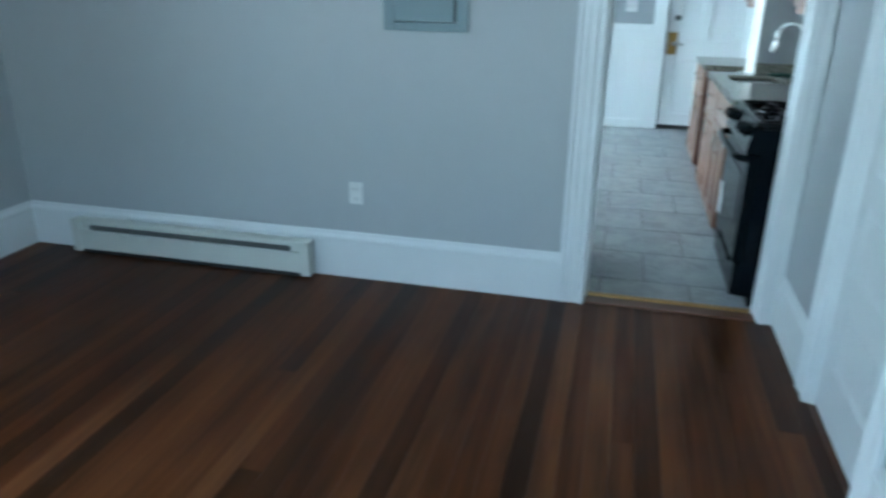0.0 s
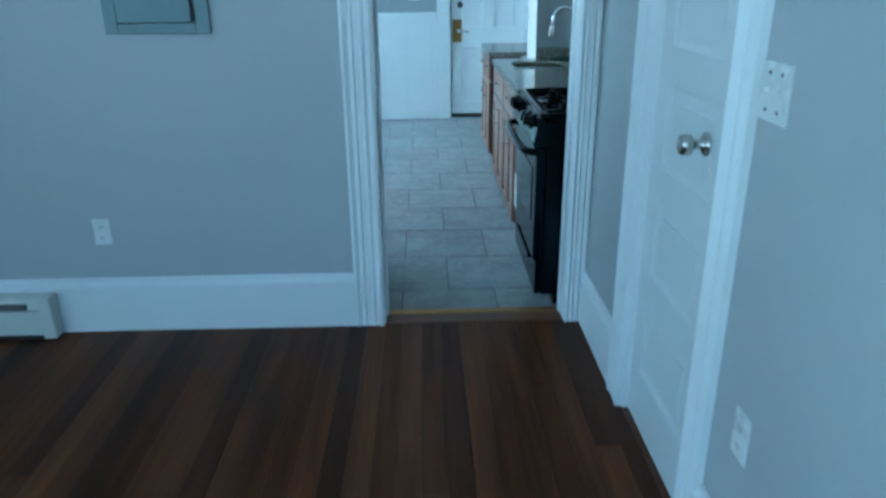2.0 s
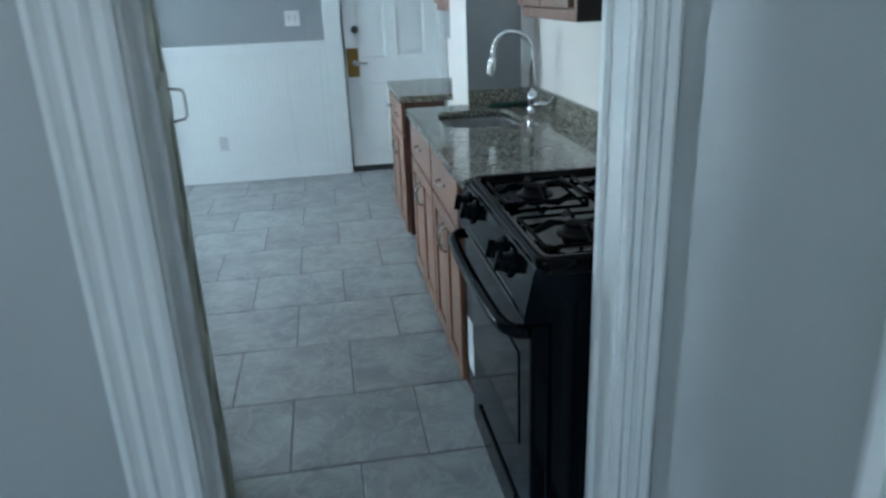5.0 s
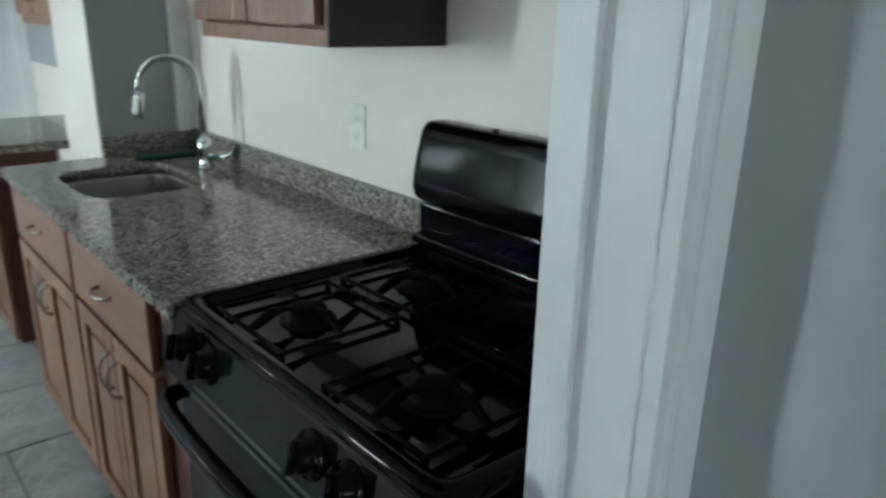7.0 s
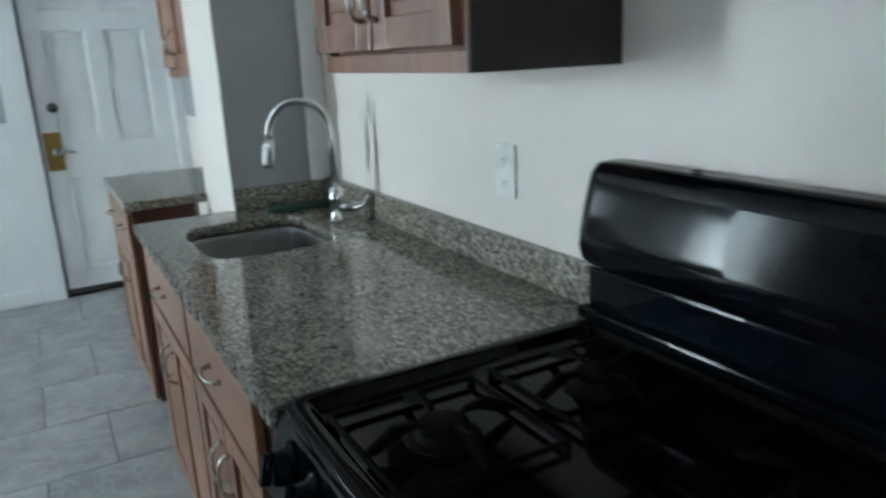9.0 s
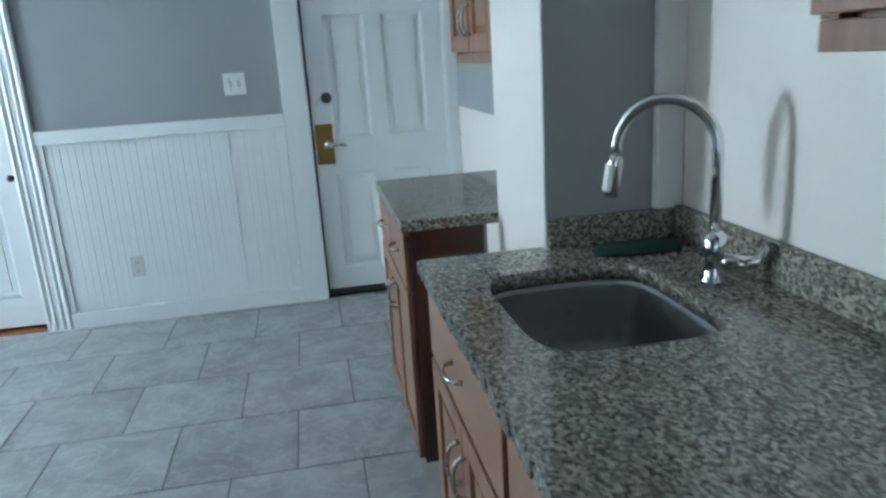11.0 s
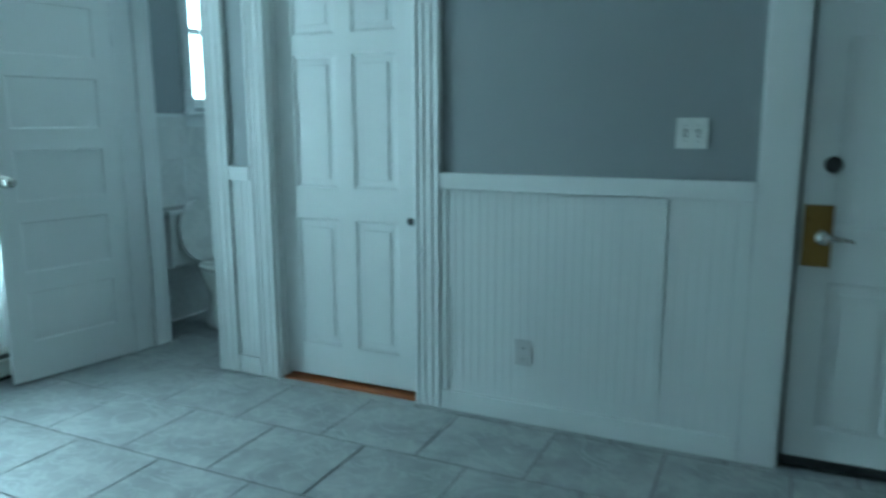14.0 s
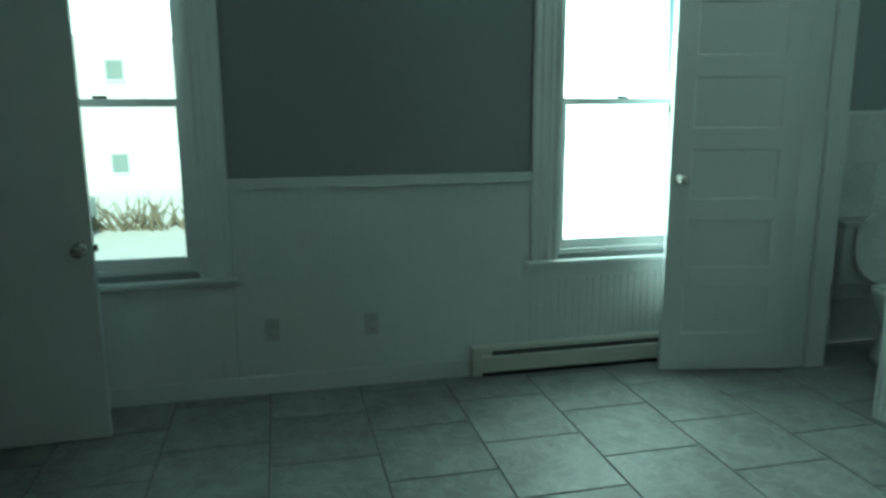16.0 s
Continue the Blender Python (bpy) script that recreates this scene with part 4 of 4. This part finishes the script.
# ---------------------------------------------------------------- stove
def stove():
    y0, y1, xf, xb = 0.128, 0.870, 0.752, 1.372
    ob = thing("stove", (1.05, 0.52, 0), "black freestanding gas stove with backguard", "stove")
    part("body", boxes([((xf + 0.03, y0, 0.06), (xb, y1, 0.885)), ((xf + 0.09, y0 + 0.02, 0.0), (xb - 0.03, y1 - 0.02, 0.06))], 0.004), BLACK, ob)
    # cooktop: a flat border, rounded outside, round a sunken well
    cxm, cym = (xf - 0.006 + 1.325) / 2, (y0 + y1) / 2
    rx, ry = (1.325 - xf + 0.006) / 2, (y1 - y0 + 0.006) / 2
    rim = [oval(cxm, cym, z, rx - d, ry - d, 72, 26) for z, d in ((0.886, 0.0), (0.912, 0.0), (0.919, 0.002), (0.922, 0.008), (0.922, 0.026), (0.920, 0.030), (0.908, 0.036), (0.905, 0.044), (0.9048, 0.09))]
    part("cooktop", loft(bmesh.new(), rim), COOKTOP, ob, "sunken glossy black cooktop")
    for cx in (0.905, 1.165):
        for cy in (y0 + 0.195, y1 - 0.195):
            b = part("burner", lathe(bmesh.new(), (cx, cy, 0.905), (0, 0, 1), [(0, 0.052), (0.003, 0.050), (0.005, 0.044), (0.006, 0.038), (0.016, 0.036), (0.018, 0.032)]), BURNER, ob, "sooted steel burner base")
            part("cap", lathe(bmesh.new(), (cx, cy, 0.923), (0, 0, 1), [(0, 0.034), (0.005, 0.034), (0.008, 0.028), (0.009, 0.004)]), BLACK_MATT, b)
            # a low square of rod with a leg at each corner and four fins that rise to the middle
            g = bmesh.new()
            h = 0.112
            square = [(-h, -h), (h, -h), (h, h), (-h, h)]
            for k, p in enumerate(square):
                q = square[(k + 1) % 4]
                tube(g, [(cx + p[0], cy + p[1], 0.916), (cx + q[0], cy + q[1], 0.916)], 0.0048, 6)
                tube(g, [(cx + p[0], cy + p[1], 0.905), (cx + p[0], cy + p[1], 0.919)], 0.0065, 6)
            for k in range(4):
                c, s = math.cos(math.pi / 2 * k), math.sin(math.pi / 2 * k)
                fin = [(h, 0.913), (h, 0.919), (h * 0.62, 0.944), (0.034, 0.938), (0.026, 0.932), (0.052, 0.931), (h * 0.86, 0.913)]
                loft(g, [[(cx + c * u - s * v, cy + s * u + c * v, z) for u, z in fin] for v in (-0.0042, 0.0042)])
            for f in g.faces:
                f.smooth = False
            part("grate", g, BLACK_MATT, ob, "black cast-iron pan grate")
    # control panel leaning out towards its foot
    cp = bmesh.new()
    prof = [(xf + 0.035, 0.885), (xf - 0.004, 0.9055), (xf - 0.009, 0.900), (xf - 0.034, 0.786), (xf - 0.031, 0.776), (xf + 0.035, 0.772)]
    loft(cp, [[(x, y, z) for x, z in prof] for y in (y0, y1)])
    for f in cp.faces:
        f.smooth = False
    panel = part("control_panel", cp, BLACK, ob, "leaning glossy black control panel")
    nrm = Vector((-0.977, 0, 0.214))
    for ky in (y1 - 0.075, y1 - 0.165, y0 + 0.250, y0 + 0.160):
        at = Vector((xf - 0.018, ky, 0.858))
        k = part("knob", lathe(bmesh.new(), at, nrm, [(0, 0.036), (0.005, 0.035), (0.008, 0.027), (0.012, 0.025), (0.026, 0.022), (0.029, 0.018), (0.030, 0.004)], 24), BLACK, panel, "round black stove knob")
        up = Vector((0.214, 0, 0.977))
        grip = loft(bmesh.new(), [[at + nrm * d + up * u + Vector((0, v, 0)) for u, v in ((-0.022, -0.005), (-0.022, 0.005), (0.022, 0.005), (0.022, -0.005))] for d in (0.024, 0.040)])
        part("grip", grip, BLACK, k)
    for za, zb in ((0.800, 0.805), (0.786, 0.790)):
        part("vent_slot", loft(bmesh.new(), [[(xf - 0.034 + (z - 0.786) * 0.219 - d, y, z) for y, z in ((y0 + 0.10, za), (y1 - 0.12, za), (y1 - 0.12, zb), (y0 + 0.10, zb))] for d in (-0.001, 0.0012)]), SLOT, panel, "long dark vent slot")
    # oven door
    od = part("oven_door", box((xf + 0.029, y0 + 0.004, 0.235), (xf - 0.016, y1 - 0.004, 0.768), 0.010), BLACK, ob)
    part("window", box((xf - 0.0162, y0 + 0.10, 0.40), (xf - 0.0195, y1 - 0.105, 0.655), 0.002), BLACK_GLASS, od, "dark oven glass")
    hx = [(0.016, 0.022), (0.044, 0.030), (0.060, 0.055), (0.068, 0.10), (0.072, 0.19), (0.074, 0.30)]
    rail = [(xf - d, y1 - e, 0.748) for d, e in hx] + [(xf - d, y0 + e, 0.748) for d, e in reversed(hx)]
    part("handle", tube(bmesh.new(), rail, [0.017] * 12, 14), BLACK, od, "black bowed bar handle")
    for y in (y0 + 0.020, y1 - 0.020):
        part("handle_screw", lathe(bmesh.new(), (xf - 0.036, y, 0.748), (0, 1 if y > cym else -1, 0), [(0, 0.006), (0.004, 0.004)], 10), CHROME, od, "bright screw in the handle's end")
    part("sticker", box((xf - 0.0161, y1 - 0.100, 0.285), (xf - 0.0172, y1 - 0.014, 0.465)), STICKER, od, "white paper label")
    dr = part("drawer", box((xf + 0.029, y0 + 0.004, 0.062), (xf - 0.003, y1 - 0.004, 0.226), 0.006), BLACK, ob)
    part("pull", box((xf - 0.003, y0 + 0.15, 0.190), (xf - 0.018, y1 - 0.15, 0.212), 0.005), BLACK, dr)
    # backguard: a neck and a fat rounded, tilted box
    part("neck", boxes([((1.315, y0, 0.926), (xb + 0.005, y1, 1.015))], 0.006), BLACK, ob)
    part("neck_lip", box((1.290, y0, 0.926), (1.316, y1, 0.948), 0.006), BLACK, ob)
    bgp = []
    for y, k in ((y0 - 0.002, 0.90), (y0 + 0.005, 0.97), (y0 + 0.014, 1.0), (y0 + 0.022, 1.0), (y0 + 0.10, 1.0), (y1 - 0.10, 1.0), (y1 - 0.022, 1.0), (y1 - 0.014, 1.0), (y1 - 0.005, 0.97), (y1 + 0.002, 0.90)):
        zc, xc = 1.108, 1.334
        prof = [(1.372, 1.02), (1.310, 1.022), (1.296, 1.032), (1.291, 1.05), (1.295, 1.085), (1.303, 1.125), (1.313, 1.162), (1.320, 1.186), (1.330, 1.198), (1.372, 1.199)]
        bgp.append([(xc + (x - xc) * k, y, zc + (z - zc) * k) for x, z in prof])
    gb = loft(bmesh.new(), bgp)
    bgd = part("backguard", gb, BACKGUARD, ob, "glossy black control backguard")
    part("display", loft(bmesh.new(), [[(1.3035 - dx + 0.022 * (z - 1.12) / 0.1, y, z) for y, z in ((0.343, 1.075), (0.563, 1.075), (0.573, 1.085), (0.573, 1.155), (0.563, 1.165), (0.343, 1.165), (0.333, 1.155), (0.333, 1.085))] for dx in (-0.004, 0.004)]), DISPLAY, bgd, "recessed black clock display")
    part("emblem", box((1.2925, 0.403, 1.050), (1.2895, 0.483, 1.056)), BURNER, bgd, "small grey lettering bar")
    part("vent_screw", lathe(bmesh.new(), (1.345, 0.668, 1.199), (0, 0, 1), [(0, 0.008), (0.005, 0.007)]), SLOT, bgd)
    return ob


stove()


# ---------------------------------------------------------------- wall cabinets
def wall_cabinet(y0, y1, z0, z1, label, xf=1.085, near_side=SIDE_SHADE):
    ob = thing("wall_cabinet", ((xf + EAST) / 2, (y0 + y1) / 2, z0), label, "cabinet", "wall cabinets")
    part("body", box((xf + 0.02, y0 + 0.006, z0 + 0.03), (EAST - 0.001, y1, z1), 0.002), CHERRY, ob)
    # by default this side is coloured as if in shade
    part("near_side", box((xf + 0.002, y0, z0), (EAST - 0.001, y0 + 0.0055, z1)), near_side, ob, "near side panel")
    part("bottom_rail", box((xf, y0 + 0.006, z0), (xf + 0.0195, y1, z0 + 0.034), 0.002), CHERRY, ob)
    for a, b in ((y0 + 0.006, y0 + 0.035), (y1 - 0.03, y1)):
        part("stile", box((xf, a, z0 + 0.035), (xf + 0.0195, b, z1), 0.002), CHERRY, ob)
    mid = (y0 + y1) / 2 + 0.01
    for a, b, hy in ((y0 + 0.022, mid - 0.006, mid - 0.03), (mid + 0.006, y1 - 0.008, mid + 0.03)):
        f = shaker(ob, "door", xf - 0.0005, a, b, z0 + 0.040, z1 - 0.01)
        arch_pull(f, (xf - 0.0195, hy, z0 + 0.14), (0, 0, 1), (-1, 0, 0))
    # added dark strip: the shade between the two doors, as colour
    part("gap", box((xf - 0.0025, mid - 0.0055, z0 + 0.041), (xf - 0.0005, mid + 0.0055, z1 - 0.01)), SLOT, ob, "dark strip painting the shaded gap between the doors")
    return ob


wall_cabinet(0.870, 1.462, 1.355, 2.12, "reddish wooden wall cabinet with a side darkened for shade above the stove")
wall_cabinet(2.80, 3.43, 1.338, 2.12, "reddish wooden wall cabinet beyond the pier", near_side=CHERRY)

# ---------------------------------------------------------------- bathroom
t = thing("toilet", (-2.83, 5.50, 0), "white porcelain toilet with its lid raised", "toilet")
cx, cy = -2.715, 5.515
part("bowl", loft(bmesh.new(), [oval(cx + o, cy, z, rx, ry) for z, rx, ry, o in ((0, 0.20, 0.115, -0.04), (0.03, 0.20, 0.115, -0.04), (0.12, 0.17, 0.10, -0.03), (0.22, 0.17, 0.12, -0.01), (0.33, 0.22, 0.175, 0.0), (0.385, 0.235, 0.185, 0.0), (0.40, 0.23, 0.18, 0.0))]), PORCELAIN, t)
part("seat", loft(bmesh.new(), [oval(cx, cy, z, rx, ry) for z, rx, ry in ((0.401, 0.235, 0.185), (0.42, 0.24, 0.19), (0.425, 0.225, 0.175))]), PLASTIC, t)
lid = [[(-2.96 + o + (zz - 0.45) * -0.10, cy + yy, zz) for yy, zz, _ in oval(0, 0.625, 0, 0.18, 0.20)] for o in (-0.012, 0.010)]
part("lid", loft(bmesh.new(), lid), PLASTIC, t, "raised white oval lid")
part("tank", box((WEST + 0.012, cy - 0.22, 0.40), (WEST + 0.185, cy + 0.22, 0.74), 0.018), PORCELAIN, t)
part("tank_lid", box((WEST + 0.008, cy - 0.23, 0.741), (WEST + 0.195, cy + 0.23, 0.775), 0.008), PORCELAIN, t)
bath_base = solo("wall_tile_bed", box((WEST, NORTH + 0.131, 0), (WEST + 0.004, 6.6, 1.36)), CEILING, "grout bed of the bathroom wall tiles", "wall tiles", "structure")
trim_piece("trim_tile_cap", box((WEST, NORTH + 0.131, 1.362), (WEST + 0.012, 5.675, 1.385), 0.003), "white tile cap strip")

# ---------------------------------------------------------------- outside the window
solo("ground", box((-400, -400, -1.3), (400, 400, -1.2)), SNOW, "pale ground between the houses", "ground", "structure")
h = thing("house", (-27, 3, -1.2), "white-sided house across the yard", "house")
part("wall", box((-31, -14, -1.2), (-26, 9, 7.0)), SIDING, h)
for k in range(40):
    z = -1.0 + 0.2 * k
    if k % 2 == 0:
        part("siding_board", box((-25.985, -14, z), (-26, 9, z + 0.385)), SIDING, h)
rf = bmesh.new()
loft(rf, [[(-32, y, 7.0), (-25.5, y, 7.0), (-28.7, y, 9.6)] for y in (-14.6, 9.6)])
part("roof", rf, DARK_METAL, h)
for y, z in ((-9.7, 2.43), (-6.4, 2.43), (-2.95, 2.43), (0.9, 2.43), (4.7, 2.43), (-9.7, -0.66), (-3.02, -0.66), (4.7, -0.66)):
    wv = part("window", box((-25.93, y - 0.26, z), (-25.99, y + 0.26, z + 0.62), 0.01), HOUSE_PANE, h)
    part("frame", boxes([((-25.91, y - 0.33, z - 0.07), (-25.98, y - 0.26, z + 0.69)), ((-25.91, y + 0.26, z - 0.07), (-25.98, y + 0.33, z + 0.69)), ((-25.91, y - 0.26, z - 0.07), (-25.98, y + 0.26, z)), ((-25.91, y - 0.26, z + 0.62), (-25.98, y + 0.26, z + 0.69))]), TRIM, wv)
rnd = random.Random(9)
hd = thing("hedge", (-17, 0, -1.2), "bare brown hedge along the yard", "hedge")
tw = bmesh.new()
for i in range(420):
    y, x = -9 + 14 * rnd.random(), -17 + 0.8 * rnd.random()
    a = rnd.uniform(-0.5, 0.5)
    L = rnd.uniform(0.35, 0.75)
    tube(tw, [(x, y, -1.2), (x + 0.2 * rnd.uniform(-1, 1), y + a * 0.5, -1.2 + L * 0.6), (x + 0.4 * rnd.uniform(-1, 1), y + a, -1.2 + L)], [0.03, 0.02, 0.008], 4, False)
part("twigs", tw, HEDGE, hd)
c = thing("car", (-15.5, -3.75, -1.2), "pale green car parked outside", "car")
body = loft(bmesh.new(), [[(-15.5 + sx * w, -3.75 + y, -1.2 + z) for sx, z in ((-1, zb), (1, zb), (1, zm), (1 - ins, zt), (-1 + ins, zt), (-1, zm))] for y, w, zb, zm, zt, ins in ((-2.1, 0.75, 0.4, 0.6, 0.7, 0.05), (-1.2, 0.85, 0.25, 0.75, 0.9, 0.05), (-0.7, 0.86, 0.25, 0.85, 1.35, 0.2), (0.7, 0.86, 0.25, 0.85, 1.42, 0.2), (1.3, 0.85, 0.25, 0.85, 0.98, 0.08), (2.1, 0.75, 0.4, 0.6, 0.8, 0.05))])
part("body", body, CAR_PAINT, c)
for wy in (-1.35, 1.35):
    for s in (-1, 1):
        wl = part("wheel", lathe(bmesh.new(), (-15.5 + s * 0.72, -3.75 + wy, -0.88), (s, 0, 0), [(0, 0.30), (0.02, 0.32), (0.16, 0.32), (0.18, 0.30)], 20), RUBBER, c)
        part("rim", lathe(bmesh.new(), (-15.5 + s * 0.895, -3.75 + wy, -0.88), (s, 0, 0), [(0, 0.19), (0.01, 0.17)], 16), NICKEL, wl)

# ---------------------------------------------------------------- pieces: boards, beadboard, tiles
shared = {}


def piece(name, parent, size, at, material, bevel=0.002, jitter=0.0):
    key = (name, tuple(round(v, 4) for v in size), material.name)
    if key not in shared:
        sx, sy, sz = size
        b = min(bevel, sx / 3, sy / 3, sz / 3)
        bm = bmesh.new()
        # top pulled in by the bevel: cheap, with worn edges
        lo = [bm.verts.new(v) for v in ((0, 0, 0), (sx, 0, 0), (sx, sy, 0), (0, sy, 0))]
        md = [bm.verts.new(v) for v in ((0, 0, sz - b), (sx, 0, sz - b), (sx, sy, sz - b), (0, sy, sz - b))]
        up = [bm.verts.new(v) for v in ((b, b, sz), (sx - b, b, sz), (sx - b, sy - b, sz), (b, sy - b, sz))]
        for p, q in ((lo, md), (md, up)):
            for k in range(4):
                bm.faces.new((p[k], p[(k + 1) % 4], q[(k + 1) % 4], q[k]))
        bm.faces.new(up), bm.faces.new(lo[::-1])
        shared[key] = mesh_of(name, bm, material)
    ob = new(name, shared[key])
    ob.parent = parent
    ob.location = Vector(at) + Vector((0, 0, jitter))
    return ob


rnd = random.Random(3)
x = WEST
while x < 0.95 - 1e-6:
    w = min(rnd.choice((0.080, 0.084, 0.086, 0.083)), 0.95 - x)
    y = -5.0
    cuts = sorted([rnd.uniform(-4.6, -0.5)] if rnd.random() < 0.6 else [])
    for a, b in zip([-5.0] + cuts, cuts + [PART0]):
        piece("plank", floor_living, (round(w - 0.0004, 4), b - a - 0.0005, 0.016), (x, a, -0.016), PLANK, 0.0007, -0.0003 * rnd.random())
    x += w

TW, TH, G = 0.46, 0.446, 0.006
for r in range(-3, 13):
    ya, yb = 1.235 + TH * r + G / 2, 1.235 + TH * (r + 1) - G / 2
    ya, yb = max(ya, PART1 + 0.002), min(yb, 6.598)
    if yb - ya < 0.03:
        continue
    for j in range(-10, 5):
        xa = 0.35 + (0.0 if r % 2 == 0 else TW / 2) + TW * j
        a, b = max(xa + G / 2, WEST + 0.002), min(xa + TW - G / 2, EAST - 0.002)
        if b - a > 0.03:
            piece("tile", floor_kitchen, (b - a, yb - ya, 0.009), (a, ya, -0.009), TILE, 0.0025, -0.0005 * rnd.random())

# beadboard, boards standing proud of the wall
def bead_north(x0, x1, z0, z1, pitch=0.079):
    n = max(1, round((x1 - x0) / pitch))
    w = (x1 - x0) / n
    key = ("n", round(w, 4), z1)
    for i in range(n):
        if key not in shared:
            bm = bmesh.new()
            g = 0.0030
            pr = [(0.0, 0.0), (0.0, -0.0068), (g, -0.010), (w * 0.47, -0.010), (w * 0.485, -0.0078), (w * 0.50, -0.010), (w - g, -0.010), (w, -0.0068), (w, 0.0)]
            loft(bm, [[(u, d, z) for u, d in pr] for z in (z0, z1)])
            for f in bm.faces:
                f.smooth = False
            shared[key] = mesh_of("beadboard", bm, TRIM)
        ob = new("beadboard", shared[key])
        ob.parent = wall_north
        ob.location = (x0 + i * w, NORTH, 0)


bead_north(-0.874, 0.054, 0.096, 1.034)
bead_north(0.074, 0.329, 0.096, 1.034)
bead_north(-2.108, -1.977, 0.096, 1.034)


def bead_west(y0, y1, z0, z1, pitch=0.079):
    n = max(1, round((y1 - y0) / pitch))
    w = (y1 - y0) / n
    key = ("w", round(w, 4), z0, z1)
    for i in range(n):
        if key not in shared:
            bm = bmesh.new()
            g = 0.0030
            pr = [(0.0, 0.0), (0.0, 0.0068), (g, 0.010), (w * 0.47, 0.010), (w * 0.485, 0.0078), (w * 0.50, 0.010), (w - g, 0.010), (w, 0.0068), (w, 0.0)]
            loft(bm, [[(d, u, z) for u, d in pr] for z in (z0, z1)])
            for f in bm.faces:
                f.smooth = False
            shared[key] = mesh_of("beadboard", bm, TRIM)
        ob = new("beadboard", shared[key])
        ob.parent = wall_west
        ob.location = (WEST, y0 + i * w, 0)


bead_west(0.745, 0.898, 0.096, 1.034)
bead_west(0.90, 1.98, 0.096, 0.514)
bead_west(1.982, 3.498, 0.096, 1.034)
bead_west(3.50, 4.56, 0.096, 0.514)
bead_west(4.562, 4.858, 0.096, 1.034)

# bathroom wall tiles
for r in range(5):
    z = 0.002 + 0.2725 * r
    for j in range(5):
        ya = NORTH + 0.133 + 0.42 * j - (0.21 if r % 2 else 0)
        a, b = max(ya, NORTH + 0.133), min(ya + 0.417, 6.598)
        if b - a > 0.03:
            k = ("bt", round(b - a, 3))
            if k not in shared:
                shared[k] = mesh_of("wall_tile", box((0, 0, 0), (0.006, b - a, 0.27), 0.0015), BATH_TILE)
            ob = new("wall_tile", shared[k])
            ob.parent = bath_base
            ob.location = (WEST + 0.0042, a, z)
